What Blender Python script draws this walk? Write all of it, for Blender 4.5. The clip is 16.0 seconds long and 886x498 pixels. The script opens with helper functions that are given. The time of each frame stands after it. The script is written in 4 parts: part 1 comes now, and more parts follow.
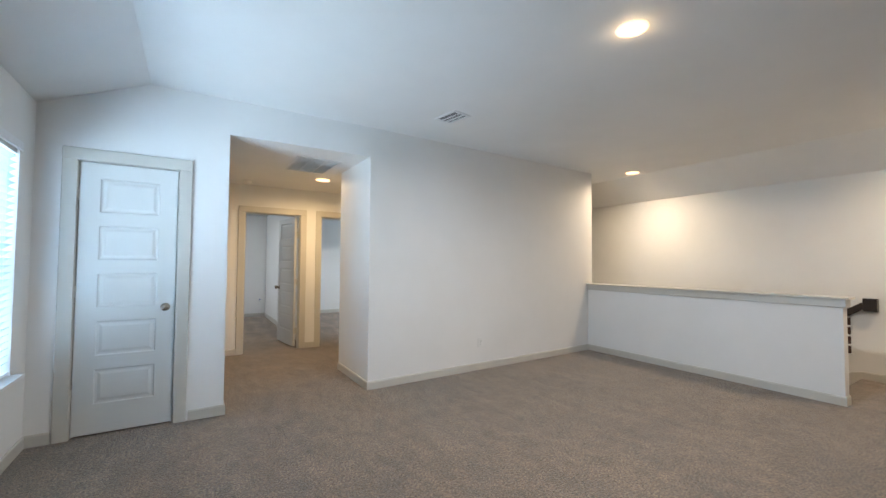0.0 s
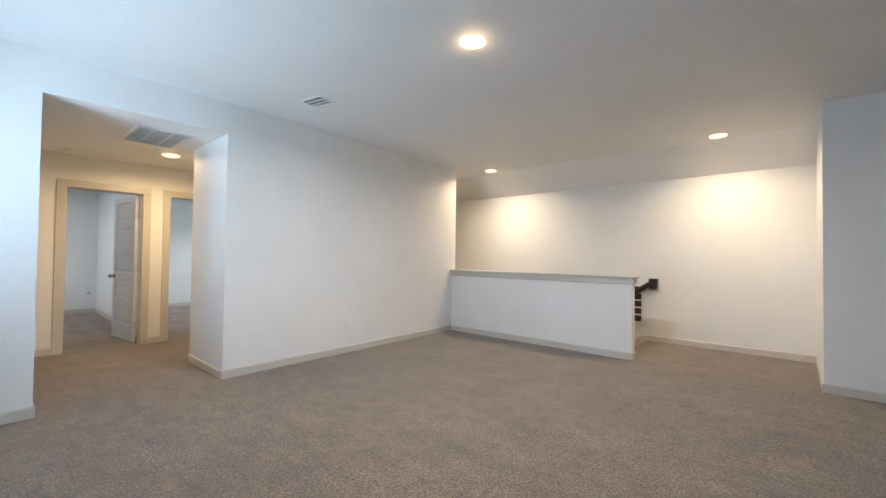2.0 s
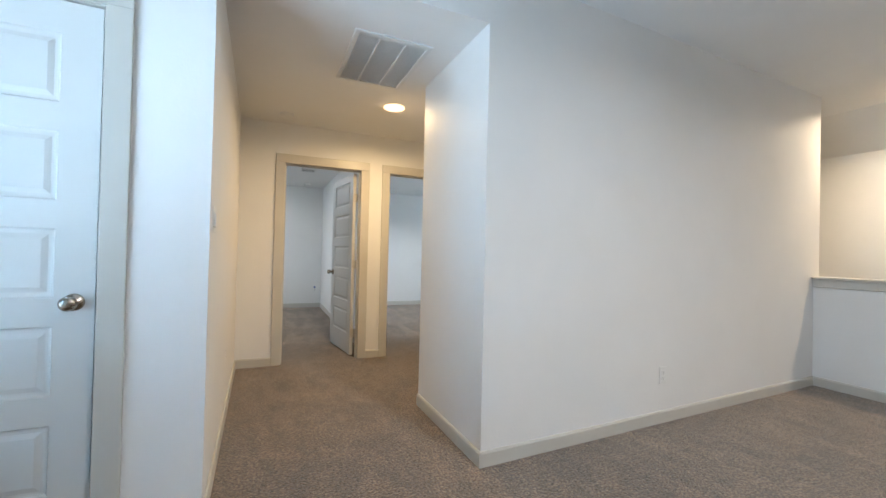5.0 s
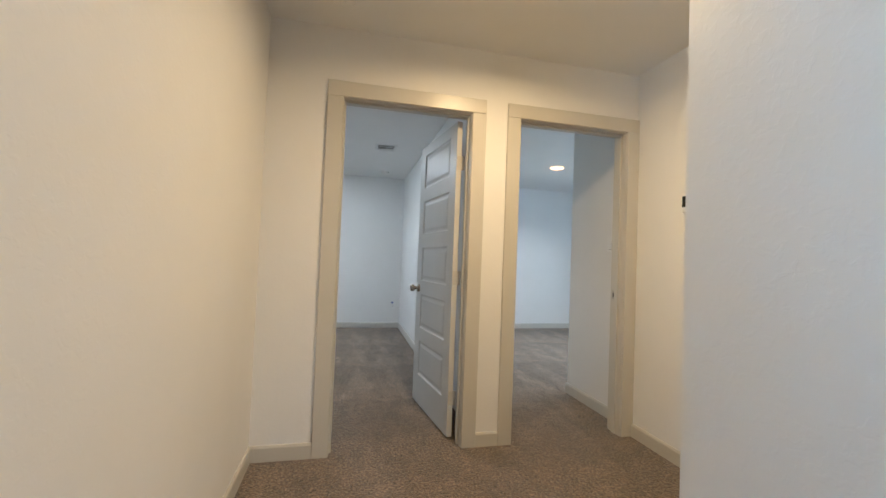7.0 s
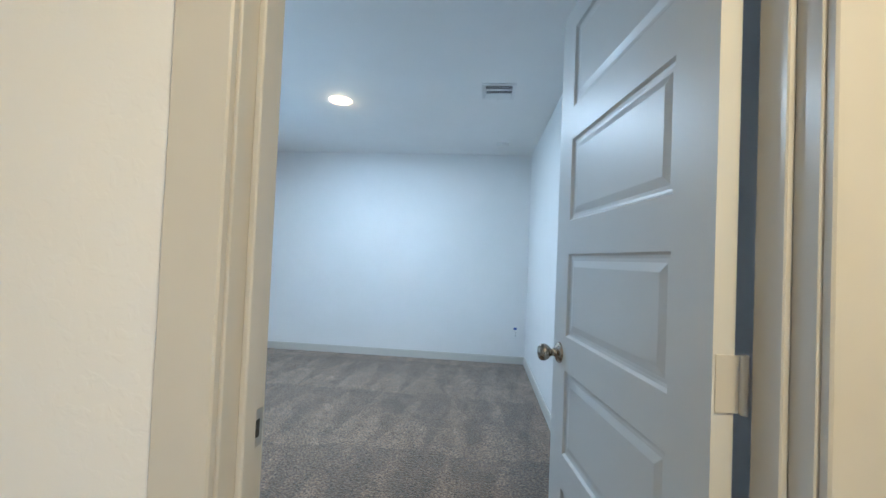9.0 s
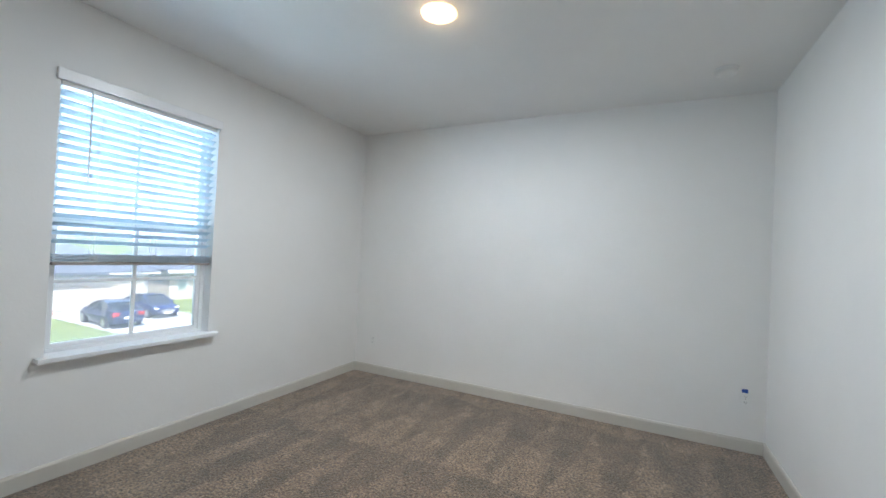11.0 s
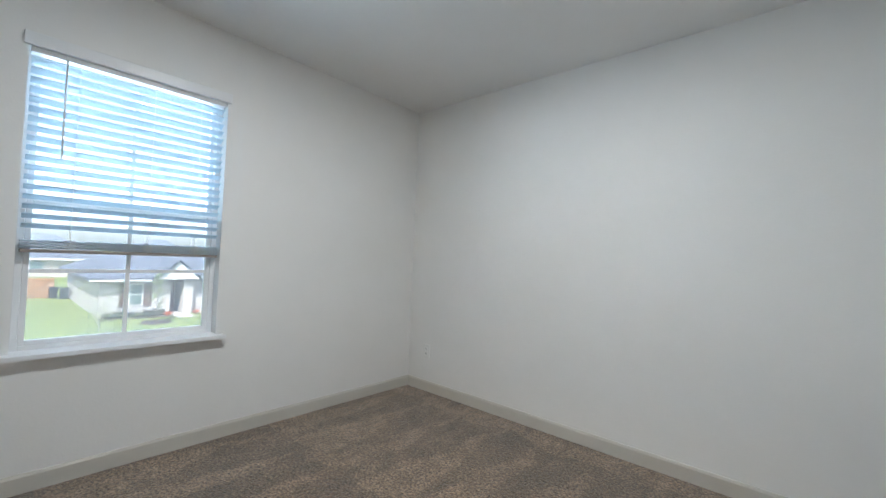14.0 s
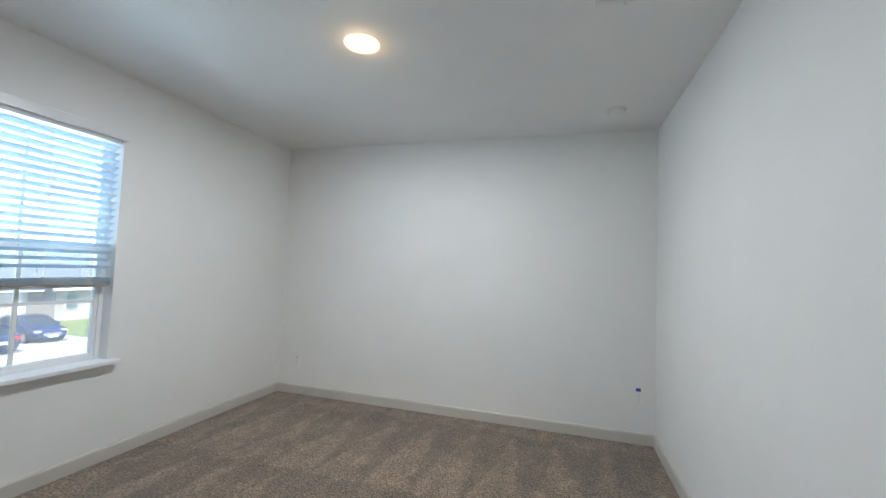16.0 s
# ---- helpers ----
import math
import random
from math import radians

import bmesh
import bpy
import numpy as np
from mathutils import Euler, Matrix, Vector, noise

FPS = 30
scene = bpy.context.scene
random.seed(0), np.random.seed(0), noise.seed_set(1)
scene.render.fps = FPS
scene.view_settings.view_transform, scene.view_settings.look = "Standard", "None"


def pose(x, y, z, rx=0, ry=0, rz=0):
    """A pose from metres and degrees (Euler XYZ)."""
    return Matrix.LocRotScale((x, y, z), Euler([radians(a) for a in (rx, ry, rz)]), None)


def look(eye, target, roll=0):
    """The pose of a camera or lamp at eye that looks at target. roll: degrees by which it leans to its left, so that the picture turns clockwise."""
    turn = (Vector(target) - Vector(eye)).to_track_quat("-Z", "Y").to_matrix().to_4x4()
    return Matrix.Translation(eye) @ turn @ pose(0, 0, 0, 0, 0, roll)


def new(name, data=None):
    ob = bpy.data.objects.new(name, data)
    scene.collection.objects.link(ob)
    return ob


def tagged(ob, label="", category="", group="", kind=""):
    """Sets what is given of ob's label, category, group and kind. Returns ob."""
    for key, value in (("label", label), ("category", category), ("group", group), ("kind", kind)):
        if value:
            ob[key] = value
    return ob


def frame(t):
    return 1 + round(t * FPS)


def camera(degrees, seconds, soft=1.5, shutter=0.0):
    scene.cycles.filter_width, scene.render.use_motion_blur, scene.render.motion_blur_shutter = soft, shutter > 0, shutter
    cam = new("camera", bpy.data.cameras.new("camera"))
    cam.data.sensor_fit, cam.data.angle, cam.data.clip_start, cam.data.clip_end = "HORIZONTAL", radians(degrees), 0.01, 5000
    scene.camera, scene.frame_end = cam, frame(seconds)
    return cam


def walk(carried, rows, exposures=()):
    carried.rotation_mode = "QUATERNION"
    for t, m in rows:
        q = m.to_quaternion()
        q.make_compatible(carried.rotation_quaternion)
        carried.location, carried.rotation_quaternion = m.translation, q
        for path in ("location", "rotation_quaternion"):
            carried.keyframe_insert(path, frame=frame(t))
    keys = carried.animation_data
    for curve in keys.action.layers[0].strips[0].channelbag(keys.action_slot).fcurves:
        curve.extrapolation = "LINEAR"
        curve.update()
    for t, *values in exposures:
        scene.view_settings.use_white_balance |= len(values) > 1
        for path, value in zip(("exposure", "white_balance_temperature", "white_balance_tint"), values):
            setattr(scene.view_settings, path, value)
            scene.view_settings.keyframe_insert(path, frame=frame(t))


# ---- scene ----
cam = camera(95.5, 16.0)
PATH = [
    (0, (0.165, -0.101, 1.317), (1.224, 1.594, 1.388), 0.4),
    (0.5, (0.148, -0.253, 1.314), (1.372, 1.328, 1.373), 0.3),
    (1, (0.16, -0.336, 1.295), (1.519, 1.131, 1.343), 0.4),
    (1.5, (0.155, -0.377, 1.267), (1.61, 0.993, 1.313), 0.5),
    (2, (0.169, -0.38, 1.234), (1.671, 0.939, 1.273), 0.7),
    (2.5, (0.248, -0.301, 1.128), (1.752, 1.018, 1.163), 0.8),
    (3, (0.37, -0.05, 1.143), (1.823, 1.325, 1.173), 0.9),
    (3.5, (0.396, 0.405, 1.18), (1.731, 1.894, 1.205), 1.0),
    (4, (0.489, 0.888, 1.166), (1.67, 2.501, 1.192), 1.0),
    (4.5, (0.573, 1.426, 1.171), (1.561, 3.165, 1.195), 1.1),
    (4.7, (0.601, 1.641, 1.165), (1.51, 3.422, 1.186), 1.2),
    (6.8, (0.853, 3.779, 1.155), (1.343, 5.718, 1.201), 2.2),
    (7, (0.881, 3.962, 1.122), (1.333, 5.909, 1.18), 2.2),
    (7.5, (0.989, 4.405, 1.144), (1.377, 6.366, 1.202), 2.3),
    (8, (1.103, 4.872, 1.14), (1.381, 6.852, 1.203), 2.1),
    (8.5, (1.128, 5.333, 1.176), (1.19, 7.331, 1.231), 2.3),
    (9, (1.166, 5.791, 1.187), (0.978, 7.781, 1.235), 2.4),
    (9.5, (1.163, 6.202, 1.212), (0.699, 8.147, 1.252), 2.4),
    (9.7, (1.132, 6.36, 1.214), (0.574, 8.28, 1.254), 2.5),
    (11.8, (0.877, 7.508, 1.246), (-0.118, 9.243, 1.282), 2.8),
    (12, (0.867, 7.573, 1.251), (-0.159, 9.289, 1.291), 2.8),
    (12.5, (0.878, 7.738, 1.235), (-0.248, 9.391, 1.28), 2.6),
    (13, (0.904, 7.847, 1.218), (-0.307, 9.438, 1.262), 2.5),
    (13.5, (0.905, 7.962, 1.176), (-0.39, 9.485, 1.221), 2.5),
    (14, (0.904, 8.028, 1.133), (-0.422, 9.525, 1.181), 2.5),
    (14.5, (0.991, 7.978, 1.172), (-0.311, 9.496, 1.226), 2.7),
    (15, (1.037, 7.781, 1.199), (-0.063, 9.45, 1.277), 2.7),
    (15.5, (0.973, 7.453, 1.248), (0.152, 9.274, 1.342), 2.5),
    (16, (1.025, 7.103, 1.27), (0.449, 9.016, 1.373), 2.3),
]
EXPOSURES = [
    (0.0, 2.03, 5900, 10), (1.5, 2.15, 5900, 10), (2.5, 2.2, 5850, 10), (4.5, 2.17, 5800, 9), (7.0, 2.12, 5600, 8), (7.5, 2.16, 5200, 6), (8.0, 2.28, 4950, 4),
    (8.5, 2.36, 4800, 3), (9.0, 2.48, 4750, 2), (9.5, 2.78, 4980, 5), (9.7, 2.75, 5150, 7), (11.8, 2.1, 5980, 9), (14.0, 2.1, 5980, 9), (16.0, 2.16, 5950, 9),
]
walk(cam, [(t, look(eye, target, roll)) for t, eye, target, roll in PATH], EXPOSURES)

# ---- world, lamps, exposure ----
world = bpy.data.worlds.new("sky")
scene.world = world
world.use_nodes = True
wn = world.node_tree.nodes
sky = wn.new("ShaderNodeTexSky")
sky.sky_type = "NISHITA"
sky.sun_disc = False
SUN_UP, SUN_TURN = radians(52), radians(128)
sky.sun_elevation, sky.sun_rotation = SUN_UP, SUN_TURN
sky.air_density, sky.dust_density, sky.ozone_density = 1.0, 2.2, 1.0
wn["Background"].inputs["Strength"].default_value = 0.15
world.node_tree.links.new(sky.outputs["Color"], wn["Background"].inputs["Color"])

sun_data = bpy.data.lights.new("sun", "SUN")
sun_data.energy, sun_data.angle, sun_data.color = 3.4, radians(0.6), (1.0, 0.96, 0.9)
sun = new("sun", sun_data)
sun_way = Vector((math.sin(SUN_TURN) * math.cos(SUN_UP), math.cos(SUN_TURN) * math.cos(SUN_UP), math.sin(SUN_UP)))
sun.matrix_basis = look(sun_way * 50, (0, 0, 0))


def daylight(x, y, z, wide, high, watts, turn):
    """The sky's light in a window's opening."""
    d = bpy.data.lights.new("window_daylight", "AREA")
    d.shape, d.size, d.size_y, d.energy, d.color = "RECTANGLE", wide, high, watts, (0.66, 0.85, 1.0)
    new("window_daylight", d).matrix_basis = pose(x, y, z, 90, 0, turn)


daylight(-0.975, 2.70, 1.32, 1.74, 1.44, 37, -90)
daylight(-1.862, 8.529, 1.615, 0.76, 0.79, 5.0, -90)
daylight(5.765, 8.2, 1.30, 1.34, 1.4, 8, 90)

LED_WARM = (1.0, 0.74, 0.46)
LED_AMBER = (1.0, 0.66, 0.31)
LED_MILD = (1.0, 0.95, 0.88)
LED_SOFT = (0.96, 0.96, 0.93)

# ---- materials ----


def material(name, colour, rough=0.5, metal=0.0):
    m = bpy.data.materials.new(name)
    m.use_nodes = True
    b = m.node_tree.nodes["Principled BSDF"]
    b.inputs["Base Color"].default_value = (*colour, 1)
    b.inputs["Roughness"].default_value = rough
    b.inputs["Metallic"].default_value = metal
    return m


def node(m, kind, **values):
    n = m.node_tree.nodes.new(kind)
    for key, v in values.items():
        n.inputs[key.replace("_", " ")].default_value = v
    return n


def link(m, a, b):
    m.node_tree.links.new(a, b)


def coords(m, scale=(1, 1, 1)):
    t = m.node_tree.nodes.new("ShaderNodeTexCoord")
    p = m.node_tree.nodes.new("ShaderNodeMapping")
    p.inputs["Scale"].default_value = scale
    link(m, t.outputs["Object"], p.inputs["Vector"])
    return p.outputs["Vector"]


def ramp(m, source, stops):
    r = m.node_tree.nodes.new("ShaderNodeValToRGB")
    e = r.color_ramp.elements
    while len(e) < len(stops):
        e.new(0.5)
    for k, (p, c) in zip(e, stops):
        k.position, k.color = p, (*c, 1)
    link(m, source, r.inputs["Fac"])
    return r.outputs["Color"]


def varied(name, low, high, scale, rough=0.5, metal=0.0, bump=0.0, bump_scale=80.0, distance=0.002, stretch=(1, 1, 1), rough_spread=0.08):
    """Two tones mixed by noise at two scales, a bump and uneven gloss."""
    m = material(name, low, rough, metal)
    b = m.node_tree.nodes["Principled BSDF"]
    v = coords(m, stretch)
    big = node(m, "ShaderNodeTexNoise", Scale=scale, Detail=4.0, Roughness=0.6)
    link(m, v, big.inputs["Vector"])
    link(m, ramp(m, big.outputs["Fac"], [(0.3, low), (0.7, high)]), b.inputs["Base Color"])
    fine = node(m, "ShaderNodeTexNoise", Scale=bump_scale, Detail=3.0, Roughness=0.6)
    link(m, v, fine.inputs["Vector"])
    mr = node(m, "ShaderNodeMapRange")
    mr.inputs["To Min"].default_value, mr.inputs["To Max"].default_value = max(0.02, rough - rough_spread), min(1, rough + rough_spread)
    link(m, fine.outputs["Fac"], mr.inputs["Value"])
    link(m, mr.outputs["Result"], b.inputs["Roughness"])
    if bump:
        k = node(m, "ShaderNodeBump", Strength=bump, Distance=distance)
        link(m, fine.outputs["Fac"], k.inputs["Height"])
        link(m, k.outputs["Normal"], b.inputs["Normal"])
    return m


def wall_paint(name, low, high):
    """Matt paint over a knock-down plaster texture."""
    m = varied(name, low, high, 1.3, 0.62, bump=0.0)
    b = m.node_tree.nodes["Principled BSDF"]
    v = coords(m)
    grain = node(m, "ShaderNodeTexNoise", Scale=170.0, Detail=3.0, Roughness=0.55)
    blot = node(m, "ShaderNodeTexNoise", Scale=42.0, Detail=2.0, Roughness=0.5, Distortion=0.6)
    link(m, v, grain.inputs["Vector"]), link(m, v, blot.inputs["Vector"])
    flat = ramp(m, blot.outputs["Fac"], [(0.5, (0, 0, 0)), (0.62, (1, 1, 1))])
    k1 = node(m, "ShaderNodeBump", Strength=0.15, Distance=0.0010)
    k2 = node(m, "ShaderNodeBump", Strength=0.12, Distance=0.0005)
    link(m, flat, k1.inputs["Height"]), link(m, grain.outputs["Fac"], k2.inputs["Height"])
    link(m, k1.outputs["Normal"], k2.inputs["Normal"]), link(m, k2.outputs["Normal"], b.inputs["Normal"])
    return m


def carpet_material():
    """Cut-pile carpet: speckled tufts, trodden patches and the wedges that a vacuum cleaner leaves in the pile."""
    m = material("carpet", (0.3, 0.25, 0.21), 0.95)
    n, b = m.node_tree.nodes, m.node_tree.nodes["Principled BSDF"]
    v = coords(m)
    tuft = node(m, "ShaderNodeTexVoronoi", Scale=150.0, Randomness=1.0)
    speck = node(m, "ShaderNodeTexNoise", Scale=75.0, Detail=2.0, Roughness=0.6)
    clump = node(m, "ShaderNodeTexNoise", Scale=11.0, Detail=4.0, Roughness=0.7, Distortion=0.5)
    patch = node(m, "ShaderNodeTexNoise", Scale=1.9, Detail=4.0, Roughness=0.6, Distortion=1.2)
    warp = node(m, "ShaderNodeTexNoise", Scale=3.0, Detail=2.0)
    for t in (tuft, speck, clump, patch, warp):
        link(m, v, t.inputs["Vector"])
    base = ramp(m, speck.outputs["Fac"], [(0.32, (0.045, 0.028, 0.016)), (0.46, (0.168, 0.115, 0.071)), (0.66, (0.355, 0.252, 0.163))])
    dots = node(m, "ShaderNodeTexVoronoi", Scale=54.0, Randomness=1.0)
    lay = node(m, "ShaderNodeMapping", Rotation=(0, 0, radians(24)), Scale=(9.0, 3.2, 5.0))
    streak = node(m, "ShaderNodeTexNoise", Scale=1.0, Detail=4.0, Roughness=0.65)
    link(m, v, dots.inputs["Vector"]), link(m, v, lay.inputs["Vector"]), link(m, lay.outputs["Vector"], streak.inputs["Vector"])

    def maths(op, a, c, d=None):
        k = n.new("ShaderNodeMath")
        k.operation = op
        for i, s in enumerate((a, c, d)):
            if s is None:
                continue
            if isinstance(s, (int, float)):
                k.inputs[i].default_value = s
            else:
                link(m, s, k.inputs[i])
        return k.outputs[0]

    split = n.new("ShaderNodeSeparateXYZ")
    link(m, v, split.inputs[0])
    wx = maths("ADD", split.outputs["X"], maths("MULTIPLY", warp.outputs["Fac"], 0.22))
    wy = maths("ADD", split.outputs["Y"], maths("MULTIPLY", warp.outputs["Fac"], 0.35))
    tri = maths("PINGPONG", maths("MULTIPLY", wx, 3.1), 0.5)
    saw = maths("FRACT", maths("MULTIPLY", wy, 0.95), 0)
    wedge = n.new("ShaderNodeMapRange")
    wedge.interpolation_type = "SMOOTHSTEP"
    wedge.inputs["From Min"].default_value, wedge.inputs["From Max"].default_value = -0.12, 0.12
    link(m, maths("SUBTRACT", maths("MULTIPLY", tri, 2.0), saw), wedge.inputs["Value"])
    rooms = n.new("ShaderNodeMapRange")
    rooms.inputs["From Min"].default_value, rooms.inputs["From Max"].default_value = 6.6, 7.4
    link(m, split.outputs["Y"], rooms.inputs["Value"])
    swept = maths("MULTIPLY", wedge.outputs["Result"], rooms.outputs["Result"])
    tone = maths("ADD", maths("MULTIPLY", swept, 0.32), maths("MULTIPLY", patch.outputs["Fac"], 0.75))
    gain = maths("ADD", maths("MULTIPLY", tone, maths("ADD", maths("MULTIPLY", clump.outputs["Fac"], 2.0), 0.0)), 0.32)
    mix = n.new("ShaderNodeMix")
    mix.data_type, mix.blend_type = "RGBA", "MULTIPLY"
    mix.inputs["Factor"].default_value = 1.0
    tint = n.new("ShaderNodeSeparateColor")
    link(m, tuft.outputs["Color"], tint.inputs[0])
    yarn = maths("ADD", maths("MULTIPLY", tint.outputs[0], 0.7), 0.65)
    pick = n.new("ShaderNodeSeparateColor")
    link(m, dots.outputs["Color"], pick.inputs[0])
    far = n.new("ShaderNodeMapRange")
    far.inputs["From Min"].default_value, far.inputs["From Max"].default_value = 0.26, 0.42
    link(m, maths("ADD", dots.outputs["Distance"], maths("MULTIPLY", pick.outputs[1], 0.55)), far.inputs["Value"])
    pits = maths("ADD", maths("MULTIPLY", far.outputs["Result"], 0.82), 0.18)
    lie = maths("ADD", maths("MULTIPLY", streak.outputs["Fac"], 1.3), 0.33)
    shade = maths("MULTIPLY", maths("MULTIPLY", gain, yarn), maths("MULTIPLY", pits, lie))
    link(m, base, mix.inputs["A"]), link(m, shade, mix.inputs["B"])
    link(m, mix.outputs["Result"], b.inputs["Base Color"])
    k1 = node(m, "ShaderNodeBump", Strength=0.7, Distance=0.006)
    k2 = node(m, "ShaderNodeBump", Strength=0.6, Distance=0.008)
    link(m, tuft.outputs["Distance"], k1.inputs["Height"]), link(m, speck.outputs["Fac"], k2.inputs["Height"])
    link(m, k1.outputs["Normal"], k2.inputs["Normal"]), link(m, k2.outputs["Normal"], b.inputs["Normal"])
    b.inputs["Sheen Weight"].default_value = 0.3
    b.inputs["Sheen Roughness"].default_value = 0.6
    return m


def emitter(name, colour, strength):
    m = material(name, colour, 0.4)
    b = m.node_tree.nodes["Principled BSDF"]
    b.inputs["Emission Color"].default_value = (*colour, 1)
    b.inputs["Emission Strength"].default_value = strength
    return m


def glass_material(name, tint=(1, 1, 1)):
    m = bpy.data.materials.new(name)
    m.use_nodes = True
    n = m.node_tree.nodes
    n.remove(n["Principled BSDF"])
    clear, gloss, mix, f = (n.new(k) for k in ("ShaderNodeBsdfTransparent", "ShaderNodeBsdfGlossy", "ShaderNodeMixShader", "ShaderNodeFresnel"))
    clear.inputs["Color"].default_value = (*tint, 1)
    gloss.inputs["Roughness"].default_value = 0.02
    f.inputs["IOR"].default_value = 1.45
    link(m, f.outputs[0], mix.inputs[0]), link(m, clear.outputs[0], mix.inputs[1]), link(m, gloss.outputs[0], mix.inputs[2])
    link(m, mix.outputs[0], n["Material Output"].inputs["Surface"])
    return m


def blind_material():
    """White vinyl that lets some daylight through."""
    m = material("blind_vinyl", (0.64, 0.69, 0.72), 0.45)
    n = m.node_tree.nodes
    tr, mix = n.new("ShaderNodeBsdfTranslucent"), n.new("ShaderNodeMixShader")
    tr.inputs["Color"].default_value = (0.64, 0.76, 0.84, 1)
    mix.inputs[0].default_value = 0.42
    link(m, n["Principled BSDF"].outputs[0], mix.inputs[1]), link(m, tr.outputs[0], mix.inputs[2])
    link(m, mix.outputs[0], n["Material Output"].inputs["Surface"])
    return m


def screen_material():
    """Fine woven insect screen: mostly open, made pale to paint haze over the view."""
    m = material("insect_screen", (0.62, 0.66, 0.70), 0.7)
    n = m.node_tree.nodes
    clear, mix = n.new("ShaderNodeBsdfTransparent"), n.new("ShaderNodeMixShader")
    mix.inputs[0].default_value = 0.32
    link(m, clear.outputs[0], mix.inputs[1]), link(m, n["Principled BSDF"].outputs[0], mix.inputs[2])
    link(m, mix.outputs[0], n["Material Output"].inputs["Surface"])
    return m


SCREEN_MESH = screen_material()
PAINT = wall_paint("wall_paint", (0.77, 0.765, 0.745), (0.81, 0.805, 0.79))
CEIL = wall_paint("ceiling_paint", (0.78, 0.775, 0.76), (0.82, 0.815, 0.80))
TRIM = varied("trim_paint", (0.54, 0.52, 0.47), (0.58, 0.56, 0.51), 2.0, 0.34, bump=0.08, bump_scale=60, distance=0.001)
DOOR_PAINT = varied("door_paint", (0.60, 0.60, 0.58), (0.64, 0.64, 0.615), 1.6, 0.40, bump=0.06, bump_scale=90, distance=0.0008)
CARPET = carpet_material()
NICKEL = varied("satin_nickel", (0.34, 0.30, 0.25), (0.42, 0.37, 0.31), 20, 0.26, 1.0)
BRASS = varied("aged_steel", (0.42, 0.40, 0.36), (0.50, 0.48, 0.43), 30, 0.35, 1.0)
BLACKWOOD = varied("black_stained_wood", (0.012, 0.009, 0.008), (0.03, 0.02, 0.016), 14, 0.35, bump=0.1, bump_scale=60, stretch=(1, 8, 8))
BROWN_SLAT = varied("dark_brown_wood", (0.035, 0.014, 0.010), (0.06, 0.025, 0.018), 12, 0.5)
PLASTIC = varied("white_plastic", (0.76, 0.76, 0.74), (0.80, 0.80, 0.78), 6, 0.35)
VINYL = varied("white_vinyl", (0.78, 0.79, 0.80), (0.82, 0.83, 0.84), 3, 0.3)
TAUPE = varied("taupe_vinyl", (0.27, 0.23, 0.20), (0.33, 0.28, 0.245), 12, 0.5)
METAL_WHITE = varied("white_enamel", (0.72, 0.72, 0.71), (0.77, 0.77, 0.76), 5, 0.4)
# near-black that paints the shade in ducts, slots, gaps and behind door_1
SHADE_DARK = varied("shade_dark", (0.03, 0.03, 0.032), (0.05, 0.05, 0.052), 9, 0.8)
SCREEN = varied("dark_screen", (0.012, 0.014, 0.012), (0.02, 0.022, 0.02), 9, 0.15)
TAPE = varied("blue_tape", (0.02, 0.07, 0.32), (0.03, 0.09, 0.38), 30, 0.6)
LED = emitter("led_diffuser", (1.0, 0.58, 0.24), 0.8)
GLASS = glass_material("window_glass")
BLIND = blind_material()

# ---- mesh helpers ----


def box(bm, x0, y0, z0, x1, y1, z1):
    m = Matrix.Translation(((x0 + x1) / 2, (y0 + y1) / 2, (z0 + z1) / 2)) @ Matrix.Diagonal((x1 - x0, y1 - y0, z1 - z0, 1))
    return bmesh.ops.create_cube(bm, size=1, matrix=m)["verts"]


def rounded(bm, width, segments=2):
    bmesh.ops.bevel(bm, geom=bm.edges[:], offset=width, segments=segments, affect="EDGES", profile=0.5)
    return bm


def mesh_of(name, bm, mat, smooth=False):
    bmesh.ops.recalc_face_normals(bm, faces=bm.faces[:])
    me = bpy.data.meshes.new(name)
    bm.to_mesh(me)
    bm.free()
    me.materials.append(mat)
    if smooth:
        me.shade_smooth()
        me.set_sharp_from_angle(angle=radians(40))
    return me


def part(name, bm, mat, parent, label="", smooth=False):
    ob = new(name, mesh_of(name, bm, mat, smooth))
    ob.parent = parent
    return tagged(ob, label) if label else ob


def solid(name, bm, mat, label="", category="", kind="", smooth=False, group=""):
    return tagged(new(name, mesh_of(name, bm, mat, smooth)), label, category, group, kind)


def thing(name, label, category, group="", kind=""):
    return tagged(new(name), label, category, group, kind)


def block(*bounds, bevel=0.0, segments=2):
    bm = bmesh.new()
    box(bm, *bounds)
    return rounded(bm, bevel, segments) if bevel else bm


def lathe(profile, steps=24, axis="z"):
    """A turned shape: (radius, height) pairs about the z axis, or laid along -y."""
    bm = bmesh.new()
    rings = []
    for r, h in profile:
        ring = []
        for i in range(steps):
            a = 2 * math.pi * i / steps
            p = (r * math.cos(a), r * math.sin(a), h)
            ring.append(bm.verts.new(p if axis == "z" else (p[0], -p[2], p[1])))
        rings.append(ring)
    for a, b in zip(rings, rings[1:]):
        for i in range(steps):
            bm.faces.new((a[i], a[(i + 1) % steps], b[(i + 1) % steps], b[i]))
    bm.faces.new(rings[0][::-1]), bm.faces.new(rings[-1])
    return bm


